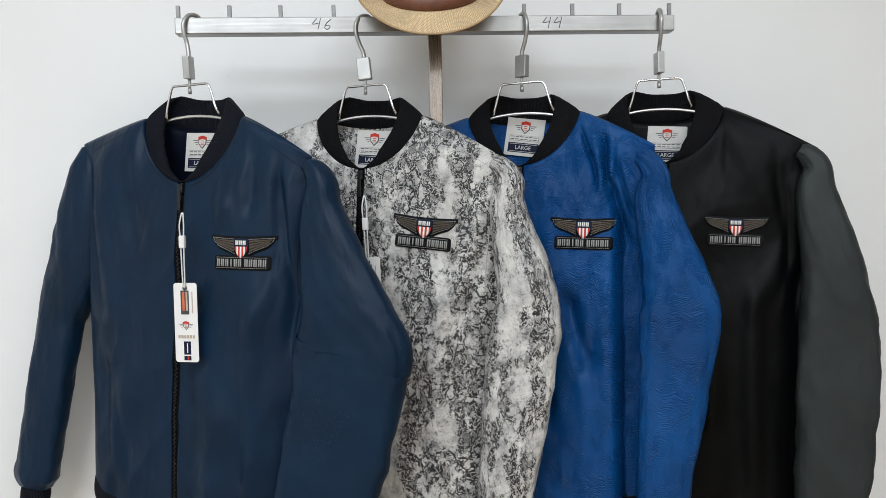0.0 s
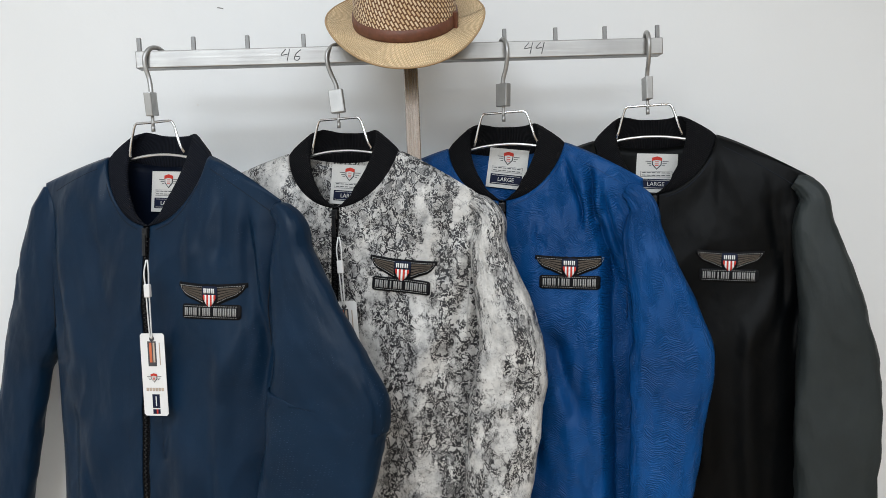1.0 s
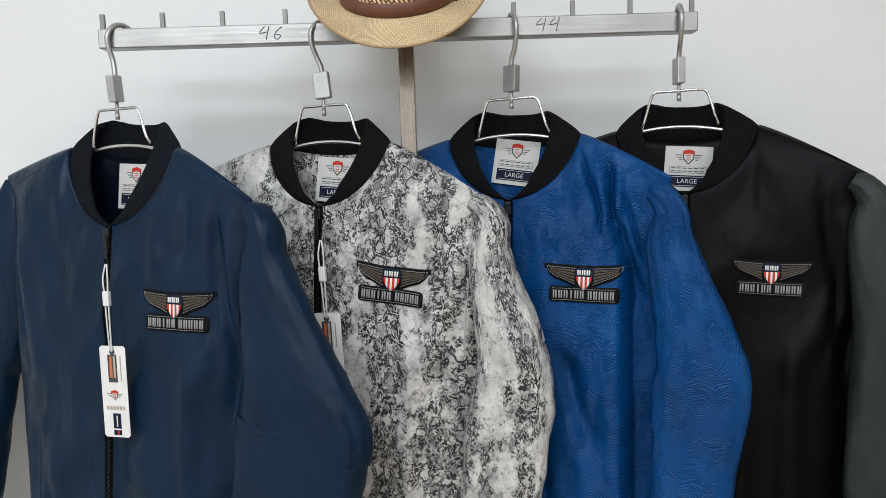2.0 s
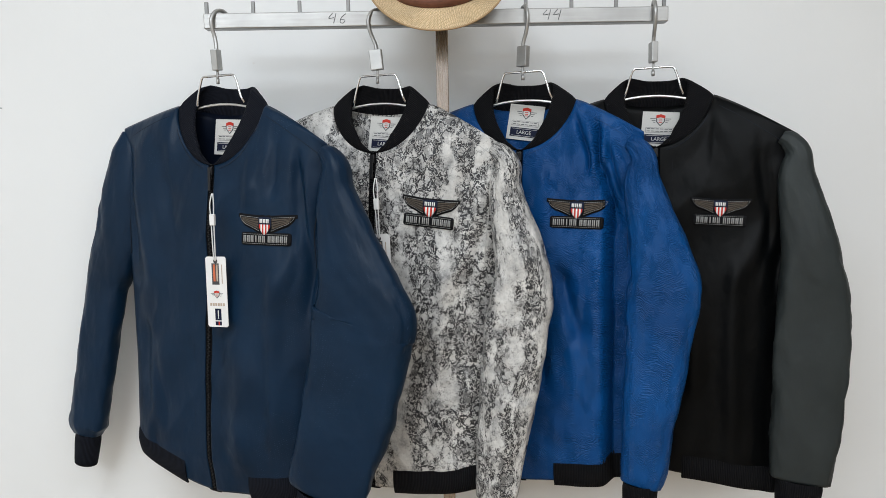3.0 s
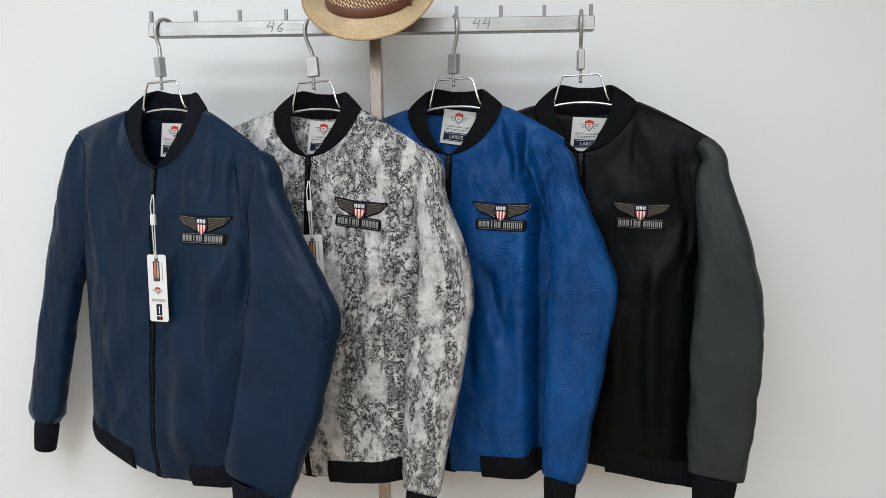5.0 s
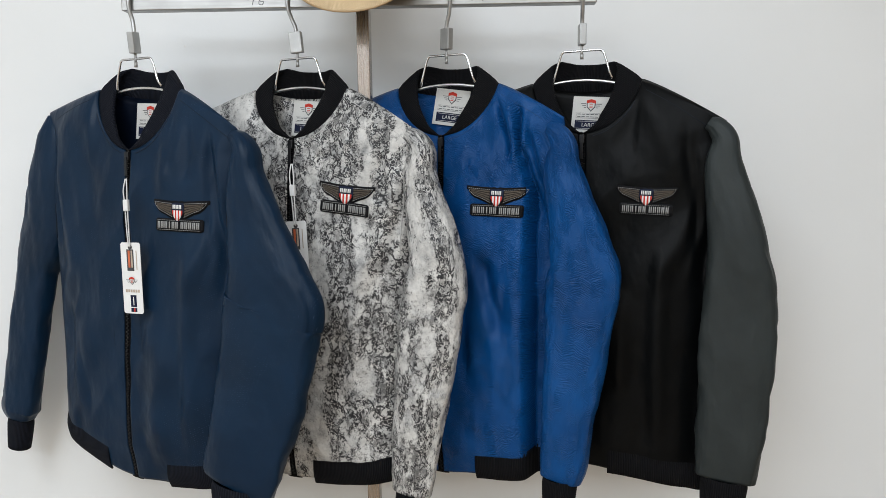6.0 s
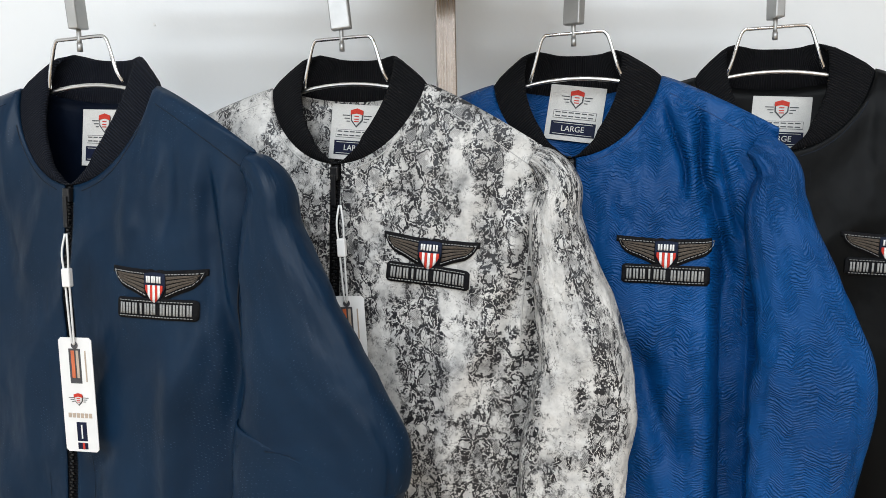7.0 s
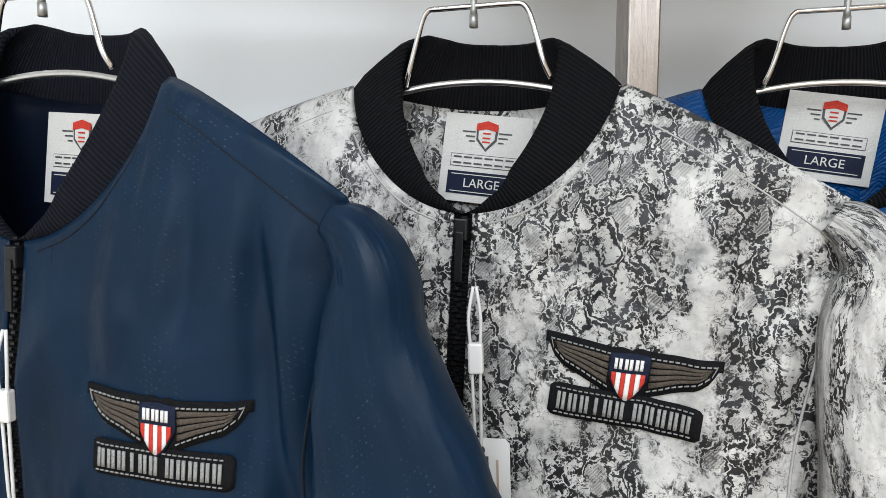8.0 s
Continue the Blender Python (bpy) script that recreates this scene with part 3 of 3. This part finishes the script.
def text_mesh(words, size):
    cu = bpy.data.curves.new("text", "FONT")
    cu.body, cu.size, cu.align_x, cu.align_y, cu.extrude = words, size, "CENTER", "CENTER", 0.0002
    ob = bpy.data.objects.new("text", cu)
    scene.collection.objects.link(ob)
    me = bpy.data.meshes.new_from_object(ob.evaluated_get(bpy.context.evaluated_depsgraph_get()))
    bpy.data.objects.remove(ob)
    return me


def flat(name, outline, y, mat, parent, label="", thick=0.0005):
    """A small flat piece in the x-z plane, from its outline."""
    v = [(x, y, z) for x, z in outline] + [(x, y + thick, z) for x, z in outline]
    n = len(outline)
    f = [tuple(range(n)), tuple(reversed(range(n, 2 * n)))] + [(k, k + n, (k + 1) % n + n, (k + 1) % n) for k in range(n)]
    return part(name, v, f, mat, parent, label, None, 0.0, False)


def rect(x0, z0, x1, z1):
    return [(x0, z0), (x1, z0), (x1, z1), (x0, z1)]


def emblem(parent, y, s, cx, cz):
    """The small red-capped shield with side lines, as plain shapes."""
    flat("emblem", [(cx + s * a, cz + s * b) for a, b in ((-1, 0.9), (1, 0.9), (0.95, -0.3), (0, -1.3), (-0.95, -0.3))], y, INK, parent)
    flat("emblem_field", [(cx + s * a, cz + s * b) for a, b in ((-0.8, 0.7), (0.8, 0.7), (0.75, -0.2), (0, -1.05), (-0.75, -0.2))], y - 0.0004, LABEL, parent)
    flat("emblem_cap", [(cx + s * a, cz + s * b) for a, b in ((-1, 0.5), (0, 0.72), (1, 0.5), (1, 1.15), (0, 1.45), (-1, 1.15))], y - 0.0008, RED, parent)
    for w, h in ((0.55, 0.32), (0.55, -0.1), (0.55, -0.45)):
        flat("emblem_bar", rect(cx - s * 0.36, cz + s * (h - 0.07), cx + s * 0.36, cz + s * (h + 0.07)), y - 0.0008, RED, parent)
    for sd in (-1, 1):
        for k in range(3):
            flat("emblem_wing", rect(cx + sd * s * 1.1, cz + s * (0.35 - 0.42 * k), cx + sd * s * (2.3 - 0.35 * k), cz + s * (0.47 - 0.42 * k)), y, INK, parent)


def neck_label(parent, m):
    lab = box("neck_label", (-0.0335, -0.0006, -0.066), (0.0335, 0.0006, 0.0), LABEL, parent, 0.0004, "ivory woven size label", m)
    emblem(lab, -0.0012, 0.0082, 0.0, -0.0165)
    flat("frame", rect(-0.026, -0.0395, 0.026, -0.030), -0.0010, INK, lab)
    flat("frame_field", rect(-0.0255, -0.039, 0.0255, -0.0305), -0.0014, LABEL, lab)
    for k in range(6):
        for z in (-0.0374, -0.0330):
            flat("grey_bar", rect(-0.0235 + 0.008 * k, z, -0.0235 + 0.008 * k + 0.0062, z + 0.0012), -0.0018, INK, lab)
    flat("size_field", rect(-0.027, -0.060, 0.027, -0.043), -0.0012, LABEL_NAVY, lab)
    for z in (-0.0455, -0.0585):
        flat("line", rect(-0.024, z, 0.024, z + 0.0006), -0.0016, LABEL, lab)
    me = text_mesh("LARGE", 0.0095)
    me.materials.append(LABEL)
    t = new("size_text", me)
    t.parent = lab
    t.matrix_basis = pose(0, -0.0017, -0.0518, 90, 0, 0)
    return lab


def zipper(sh, parent):
    rows, verts, uvs = 90, [], []
    for i in range(rows):
        z = sh.hem + 0.002 + (sh.v_z - 0.002 - sh.hem) * i / (rows - 1)
        for x in (-0.0145, -0.0075, 0, 0.0075, 0.0145):
            verts.append((x, sh.y(x, z) + (0.0015 if abs(x) < 0.01 else 0.003), z)), uvs.append((z, x))
    zp = part("zipper", verts, grid_faces(rows, 5), ZIP_TAPE, parent, "black zipper down the front", uvs, 0.001)
    v, f = [], []
    count = 170
    for i in range(count):
        z = sh.hem + 0.01 + (sh.v_z - 0.010 - sh.hem) * i / (count - 1)
        y = sh.y(0, z) + 0.0002
        x0 = -0.0028 if i % 2 else -0.0008
        b = len(v)
        for dx in (0, 0.0036):
            for dy in (0, 0.0016):
                for dz in (0, 0.0022):
                    v.append((x0 + dx, y - dy, z + dz))
        f += [tuple(b + k for k in q) for q in ((0, 1, 3, 2), (4, 6, 7, 5), (0, 4, 5, 1), (2, 3, 7, 6), (0, 2, 6, 4), (1, 5, 7, 3))]
    part("zipper_teeth", v, f, ZIP_TEETH, zp, "", None, 0, False)
    y = sh.y(0, sh.v_z - 0.012)
    sl = box("slider", (-0.0048, y - 0.006, sh.v_z - 0.018), (0.0048, y + 0.001, sh.v_z - 0.003), ZIP_TEETH, zp, 0.0012)
    box("pull", (-0.0028, y - 0.0078, sh.v_z - 0.046), (0.0028, y - 0.0060, sh.v_z - 0.012), ZIP_TEETH, zp, 0.0006)
    return zp


def seam(name, sh, pts, mat, parent, r=0.0011):
    line = smooth_line(pts, 10)
    tube(name, [(x, sh.y(x, z) - 0.0010, z) for x, z in line], r, mat, parent, "", 0, 6)


def jacket(m, dx, lean, cloth, lining, sleeve_cloth, rib, seed, label, folds, right_path, right_cuff, left_path, left_cuff, patch_at, tab, label_at, seam_mat, **form):
    j = thing("bomber_jacket", m @ pose(dx, 0, 0, 0, lean, 0), label, "jacket", "jackets on the rail")
    sh = Shape(seed, folds, **form)
    panel("front_panel", sh, -1.0, -0.028, cloth, j)
    panel("front_panel", sh, 0.028, 1.0, cloth, j)
    panel("back_panel", sh, -1.0, 1.0, cloth, j, True, 70, 60)
    panel("lining", sh, -0.40, 0.40, lining, j, True, 50, 40, "", 0.007)
    hem_rib("hem_band", sh, -1.0, -tab[0], rib, j)
    hem_rib("hem_band", sh, tab[1], 1.0, rib, j)
    hem_rib("hem_band", sh, -1.0, 1.0, rib, j, True)
    zipper(sh, j)
    collar(sh, rib, j)
    sleeve("sleeve", right_path, sleeve_cloth, j, seed + 0.37, right_cuff, rib)
    sleeve("sleeve", left_path, sleeve_cloth, j, seed + 0.81, left_cuff, rib)
    chest_patch(sh, j, patch_at)
    neck_label(j, pose(label_at[0], 0.029, label_at[1], -4, label_at[2], 0))
    for s in (-1, 1):
        xs = [s * k for k in (0.018, 0.04, 0.06, 0.078, 0.088)]
        seam("neck_seam", sh, [(x, float(neck_front(np.array(min(abs(x), NECK)), sh.v_z)) - 0.008) for x in xs], seam_mat, j, 0.0008)
        drop = sh.dr if s > 0 else sh.dl
        xe = float(sh.half(-0.12, s > 0)) - 0.006
        seam("shoulder_seam", sh, [(s * x, float(shoulder(np.array(x), drop)) - 0.016 - 0.012 * (x - NECK) / 0.14) for x in (0.106, 0.14, 0.18, xe)], seam_mat, j, 0.0006)
        seam("armhole_seam", sh, [(s * xe, float(shoulder(np.array(xe), drop)) - 0.022), (s * (xe - 0.010), -0.215), (s * (xe - 0.020), -0.29), (s * (xe - 0.022), -0.35)], seam_mat, j, 0.0009)
        seam("placket_seam", sh, [(s * 0.030, sh.v_z + 0.004), (s * 0.030, -0.4), (s * 0.030, sh.hem + 0.01)], seam_mat, j, 0.0002)
    return j


def left_hang(dx=0.0):
    return ([(-0.232, 0.008, -0.118, 0.010, 0.020), (-0.236, 0.004, -0.160, 0.036, 0.040), (-0.246 + dx, 0.0, -0.25, 0.046, 0.044), (-0.255 + dx, -0.005, -0.33, 0.050, 0.044), (-0.262 + dx, -0.008, -0.46, 0.045, 0.042),
             (-0.266 + dx, -0.01, -0.60, 0.042, 0.038), (-0.268 + dx, -0.01, -0.72, 0.040, 0.036), (-0.268 + dx, -0.01, -0.745, 0.034, 0.030)], (0, 0, -1, 0.07, 0.028, 0.024))


def right_arm(tip, out, p):
    first = [(tip - 0.030, -0.020, -0.147, 0.010, 0.014), (tip - 0.016, -0.021, -0.156, 0.016, 0.022), (tip - 0.004, -0.022, -0.178, 0.021, 0.030), ((out + tip - 0.035) / 2, -0.024, -0.225, (out - tip + 0.035) / 2, 0.032)]
    return first + [(c, y, z, hw, hd * 0.78) for c, y, z, hw, hd in p]


def settle(path, dx, lean):
    """Undo the jacket's own sideways shift and lean for a sleeve that hangs plumb."""
    return [(x - dx - z * math.tan(radians(lean)), y, z, hw, hd) for x, y, z, hw, hd in path]


def folds_of(seed, shoulder_pleats, strength, groove, deep, armhole=True):
    """Soft drag lines from the armholes, pleats under the shoulder seam and long hanging folds."""
    r = random.Random(seed)
    out = [(0.215, -0.19, 0.15, -0.40, 0.016, 0.009), (0.185, -0.17, 0.195, -0.40, 0.009, -0.007), (-0.20, -0.20, -0.13, -0.42, 0.020, 0.008),
           (groove + 0.012, -0.27, groove, -0.82, 0.022, -deep), (0.13, -0.34, 0.15, -0.74, 0.016, 0.009), (-0.15, -0.45, -0.13, -0.74, 0.018, -0.007), (0.06, -0.42, 0.085, -0.72, 0.026, 0.006)]
    e = groove + 0.036
    out.append((-0.212, -0.14, -0.185, -0.38, 0.010, -0.010))
    if armhole:
        out += [(e, -0.18, e - 0.022, -0.43, 0.0075, -0.011), (e - 0.020, -0.18, e - 0.045, -0.40, 0.007, 0.007), (e - 0.040, -0.17, e - 0.052, -0.34, 0.006, -0.006)]
    for k in range(shoulder_pleats):
        x = 0.11 + 0.11 * k / max(1, shoulder_pleats - 1) + r.uniform(-0.006, 0.006)
        out.append((x, -0.11 - 0.03 * k / max(1, shoulder_pleats), x + r.uniform(-0.01, 0.025), -0.24 - r.uniform(0, 0.10), r.uniform(0.007, 0.011), strength * r.uniform(0.5, 1.0) * (1 if k % 2 else -1)))
    for k in range(7):
        x = r.uniform(-0.19, 0.19)
        z = r.uniform(-0.65, -0.35)
        out.append((x, z, x + r.uniform(-0.05, 0.05), z - r.uniform(0.08, 0.2), r.uniform(0.008, 0.018), strength * r.uniform(-0.8, 0.8)))
    return out


# navy jacket
N_AT, S_AT, B_AT, K_AT = pose(-0.424, 1.109, 1.473, 0, 0, -22), pose(-0.134, 1.116, 1.470, 0, 0, -21), pose(0.133, 1.118, 1.472, 0, 0, -21), pose(0.375, 1.126, 1.477, 0, 0, -20)
navy_left = [(-0.226, 0.008, -0.116, 0.008, 0.016), (-0.226, 0.006, -0.155, 0.030, 0.034), (-0.237, 0.004, -0.222, 0.041, 0.040), (-0.253, 0.004, -0.30, 0.050, 0.040), (-0.274, 0.003, -0.36, 0.050, 0.038), (-0.300, 0.003, -0.42, 0.043, 0.036),
             (-0.312, -0.007, -0.497, 0.042, 0.034), (-0.328, -0.016, -0.605, 0.040, 0.034), (-0.342, -0.022, -0.684, 0.041, 0.034), (-0.349, -0.022, -0.711, 0.042, 0.034), (-0.351, -0.022, -0.731, 0.030, 0.026)]
jacket(N_AT, 0.010, 2.6, NAVY, NAVY_LINING, NAVY, RIB_NAVY, 1.0, "navy satin bomber jacket with black ribbing and a winged chest patch",
       folds_of(11, 0, 0.008, 0.186, 0.014) + [(0.185, -0.150, 0.195, -0.36, 0.008, -0.012), (0.085, -0.125, 0.075, -0.24, 0.014, 0.006), (0.120, -0.100, 0.135, -0.23, 0.012, -0.006), (-0.12, -0.13, -0.09, -0.34, 0.022, -0.007), (-0.10, -0.50, -0.15, -0.70, 0.030, 0.010), (0.10, -0.52, 0.06, -0.70, 0.028, 0.009)],
       settle(right_arm(0.258, 0.288, [(0.284, -0.028, -0.345, 0.066, 0.052), (0.299, -0.03, -0.418, 0.089, 0.050), (0.293, -0.03, -0.455, 0.093, 0.050), (0.265, -0.035, -0.60, 0.083, 0.046), (0.231, -0.04, -0.715, 0.075, 0.042), (0.223, -0.04, -0.745, 0.070, 0.036)]), 0.010, 2.6),
       (-0.04, 0, -1, 0.062, 0.056, 0.026), settle(navy_left, 0.010, 2.6), (-0.15, 0, -1, 0.066, 0.027, 0.022), (0.122, -0.279, 0.012, 0.94), (0.31, 0.37), (-0.004, -0.090, 1.0), SEAM_DARK,
       hem=-0.792, rise=(0.058, 0.028), v_z=-0.176, wr=(0.234, 0.226, 0.225, 0.225), wl=(0.232, 0.221, 0.206, 0.203), drop_r=0.066, drop_l=0.042)
# snake print jacket
jacket(S_AT, 0.007, 1.7, SNAKE, SNAKE, SNAKE, RIB, 2.3, "black and white snake print bomber jacket with black ribbing", folds_of(12, 3, 0.007, 0.212, 0.015),
       settle(right_arm(0.256, 0.277, [(0.2755, -0.028, -0.345, 0.045, 0.050), (0.2745, -0.03, -0.400, 0.054, 0.048), (0.263, -0.032, -0.48, 0.055, 0.046), (0.2485, -0.035, -0.60, 0.0465, 0.044), (0.234, -0.035, -0.72, 0.0395, 0.040), (0.229, -0.035, -0.764, 0.035, 0.034)]), 0.007, 1.7),
       (-0.05, 0, -1, 0.07, 0.029, 0.024), *left_hang(), (0.114, -0.2535, -0.084, 0.915), (0.20, 0.19), (0.000, -0.086, 4.0), SEAM_GREY, hem=-0.788, rise=(0.02, 0.042), v_z=-0.156, wr=(0.240, 0.240, 0.240, 0.240), drop_r=0.070)
# bright blue jacket
jacket(B_AT, 0.002, 0.5, BLUE, BLUE, BLUE, RIB, 3.9, "bright blue rippled nylon bomber jacket with black ribbing",
       folds_of(13, 0, 0.008, 0.176, 0.100, False) + [(0.099, -0.095, 0.121, -0.20, 0.0042, -0.019), (0.112, -0.10, 0.134, -0.20, 0.006, 0.007), (0.127, -0.110, 0.150, -0.195, 0.0058, -0.024), (0.147, -0.185, 0.184, -0.29, 0.0080, -0.028), (0.142, -0.13, 0.166, -0.20, 0.006, 0.008), (0.162, -0.150, 0.194, -0.26, 0.0038, -0.015), (0.182, -0.150, 0.190, -0.20, 0.0035, -0.008), (0.050, -0.20, 0.075, -0.235, 0.005, -0.004),
                                               (0.085, -0.37, 0.100, -0.50, 0.014, -0.018), (0.035, -0.40, 0.060, -0.60, 0.016, -0.014), (0.095, -0.42, 0.105, -0.70, 0.018, 0.010)],
       settle(right_arm(0.222, 0.250, [(0.249, -0.028, -0.345, 0.049, 0.050), (0.2545, -0.03, -0.400, 0.0585, 0.048), (0.2455, -0.032, -0.50, 0.0545, 0.046), (0.232, -0.035, -0.62, 0.045, 0.044), (0.223, -0.035, -0.72, 0.040, 0.040), (0.218, -0.035, -0.750, 0.035, 0.032)]), 0.002, 0.5),
       (-0.05, 0, -1, 0.055, 0.030, 0.024), *left_hang(), (0.106, -0.265, -0.03, 0.90), (0.30, 0.32), (0.001, -0.071, 8.0), SEAM_BLUE, hem=-0.778, rise=(0.01, 0.022), v_z=-0.157, wr=(0.216, 0.216, 0.214, 0.210), drop_r=0.072)
# black jacket
jacket(K_AT, 0.009, 0.5, BLACK, BLACK, CHARCOAL, RIB, 5.2, "black satin bomber jacket with charcoal sleeves and black ribbing",
       folds_of(14, 0, 0.007, 0.200, 0.022) + [(0.112, -0.110, 0.175, -0.27, 0.022, 0.006)],
       settle(right_arm(0.247, 0.273, [(0.263, -0.028, -0.32, 0.042, 0.050), (0.273, -0.03, -0.42, 0.056, 0.048), (0.2715, -0.032, -0.53, 0.0595, 0.046), (0.264, -0.035, -0.69, 0.052, 0.042), (0.259, -0.035, -0.752, 0.048, 0.036)]), 0.009, 0.5),
       (-0.07, 0, -1, 0.058, 0.038, 0.028), *left_hang(), (0.113, -0.272, -0.04, 0.86), (0.26, 0.26), (0.006, -0.092, 4.0), SEAM_DARK, hem=-0.767, rise=(0.0, -0.024), v_z=-0.160, wr=(0.236, 0.230, 0.226, 0.222), drop_r=0.074)

hanger(N_AT, 16, -7, 105)
hanger(S_AT, 32, -5, 12)
hanger(B_AT, -32, 3, -28)
hanger(K_AT, -12, 0, 112)


# ---- straw hat on the post's top ----
def straw_hat(m):
    h = thing("straw_fedora", m, "tan straw fedora with a brown leather band, tipped forward", "hat")
    n = 96

    def ring(a):
        return math.cos(a) * 0.080, math.sin(a) * 0.094

    prof = [(1.0, 0.0), (0.995, 0.018), (0.975, 0.045), (0.94, 0.070), (0.88, 0.088), (0.78, 0.098), (0.6, 0.096), (0.35, 0.088), (0.12, 0.084), (0.01, 0.083)]
    line = smooth_line(prof, 5)
    v, uv = [], []
    for r, z in line:
        for k in range(n):
            a = 2 * math.pi * k / n
            x, y = ring(a)
            dent = -0.020 * math.exp(-(x * r / 0.03) ** 2) * step(0.075, 0.095, z) + 0.006 * math.cos(a + math.pi / 2) * step(0.05, 0.09, z)
            pinch = 1 - 0.16 * step(0.03, 0.09, z) * max(0, -math.sin(a)) ** 2
            v.append((x * r * pinch, y * r, z + dent)), uv.append((a * 0.087, z + (1 - r) * 0.08))
    part("crown", v, grid_faces(len(line), n, True), STRAW_OPEN, h, "open basket-weave straw crown", uv, 0.002)

    v, uv = [], []
    rows = 14
    for i in range(rows):
        t = i / (rows - 1)
        for k in range(n):
            a = 2 * math.pi * k / n
            x, y = ring(a)
            front = max(0, -math.sin(a))
            back = max(0, math.sin(a))
            sd = abs(math.cos(a))
            w = 0.044 * t
            x += math.cos(a) * w
            y += math.sin(a) * w
            z = (-0.017 * front ** 2 + 0.018 * back ** 2 + 0.016 * sd ** 3) * t ** 1.4 + 0.004 * (1 - t) ** 3
            v.append((x, y, z)), uv.append((a * 0.11, t * 0.05))
    part("brim", v, grid_faces(rows, n, True), STRAW, h, "finely woven tan straw brim", uv, 0.0022)
    rim = [v[(rows - 1) * n + k] for k in range(n)] + [v[(rows - 1) * n]]
    tube("brim_edge", rim, 0.0017, STRAW, h, "", 0, 8)

    v, uv = [], []
    for t, o in ((0.004, 0.0008), (0.005, 0.003), (0.012, 0.0038), (0.0215, 0.003), (0.0225, 0.0008)):
        for k in range(n):
            a = 2 * math.pi * k / n
            x, y = ring(a)
            sc = float(np.interp(t, (0, 0.018, 0.045), (1.0, 0.995, 0.975)))
            v.append((x * sc + math.cos(a) * o, y * sc + math.sin(a) * o, t)), uv.append((a * 0.09, t))
    part("hat_band", v, grid_faces(5, n, True), BAND, h, "brown leather hat band", uv)
    a = radians(-28)
    x, y = ring(a)
    box("band_loop", (-0.004, -0.003, -0.013), (0.004, 0.003, 0.013), BAND, h, 0.001, "", pose(x + 0.004, y - 0.002, 0.015, 0, 0, 62))
    return h


straw_hat(pose(-0.020, 1.100, 1.600, 33, -3, 0))


# ---- hang tags on the zip pulls ----
def hang_tag(m, drop, face=True):
    t = thing("hang_tag", m, "white card hang tag on a looped white cord", "tag", "hang tags")
    tube("cord", [(-0.001, 0, 0), (-0.004, -0.003, -0.02), (-0.003, -0.003, -0.045), (-0.002, -0.002, -drop + 0.01), (0, 0, -drop)], 0.0011, STRING, t, "", 5, 7)
    tube("cord", [(0.001, 0, 0), (0.004, -0.004, -0.02), (0.003, -0.004, -0.045), (0.002, -0.003, -drop + 0.01), (0, 0, -drop)], 0.0011, STRING, t, "", 5, 7)
    box("toggle", (-0.0048, -0.0062, -0.056), (0.0048, 0.0005, -0.036), CARD, t, 0.0014, "white plastic toggle")
    z1 = -drop + 0.008
    z0 = z1 - 0.126
    r = 0.003
    out = [(-0.020 + r, z0), (0.020 - r, z0), (0.020, z0 + r), (0.020, z1 - r), (0.020 - r, z1), (-0.020 + r, z1), (-0.020, z1 - r), (-0.020, z0 + r)]
    card = flat("card", out, 0, CARD, t, "white printed card", 0.0008)
    flat("top_stripe", rect(-0.008, z1 - 0.050, 0.006, z1 - 0.012), -0.0004, INK, card)
    flat("orange_stripe", rect(-0.005, z1 - 0.044, -0.001, z1 - 0.014), -0.0008, ORANGE, card)
    flat("orange_stripe", rect(0.001, z1 - 0.044, 0.004, z1 - 0.014), -0.0008, GOLD, card)
    hole = [(0.004 * math.cos(k * math.pi / 6), z1 - 0.008 + 0.004 * math.sin(k * math.pi / 6)) for k in range(12)]
    flat("eyelet", hole, -0.0010, INK, card)
    emblem(card, -0.0005, 0.0052, 0.0, z1 - 0.068)
    for k in range(6):
        flat("print_bar", rect(-0.014 + 0.005 * k, z1 - 0.088, -0.014 + 0.005 * k + 0.0036, z1 - 0.083), -0.0005, GOLD, card)
    flat("navy_stripe", rect(-0.005, z0 + 0.012, 0.007, z1 - 0.093), -0.0004, LABEL_NAVY, card)
    flat("white_line", rect(0.0005, z0 + 0.015, 0.0020, z1 - 0.096), -0.0008, CARD, card)
    flat("red_end", rect(-0.005, z0 + 0.003, 0.007, z0 + 0.010), -0.0004, LABEL_NAVY, card)
    flat("red_line", rect(0.001, z0 + 0.003, 0.0035, z0 + 0.010), -0.0008, RED, card)
    flat("side_line", rect(0.011, z1 - 0.048, 0.0125, z1 - 0.014), -0.0004, GOLD, card)
    return t


hang_tag(N_AT @ pose(0.028, -0.064, -0.226, 0, 0, 8), 0.119)
hang_tag(S_AT @ pose(0.018, -0.056, -0.201, 0, -2, 6), 0.108)

for sx, sz, turn in ((-0.939, 1.430, 4), (-0.355, 1.687, 12)):
    tagged(box("wall_scuff", (-0.0055, -0.0004, -0.0009), (0.0055, 0.0004, 0.0009), PEG, None, 0.0003, "", pose(sx, 1.2993, sz, 0, turn, 0)), "thin grey scuff mark on the white wall", "scuff mark", "scuffs on the wall")
tagged(flat("nail_hole", [(-0.406 + 0.0022 * math.cos(k * math.pi / 5), 1.513 + 0.0022 * math.sin(k * math.pi / 5)) for k in range(10)], 1.2992, CARD, None, "", 0.002),
       "small white filled nail hole in the wall", "nail hole")
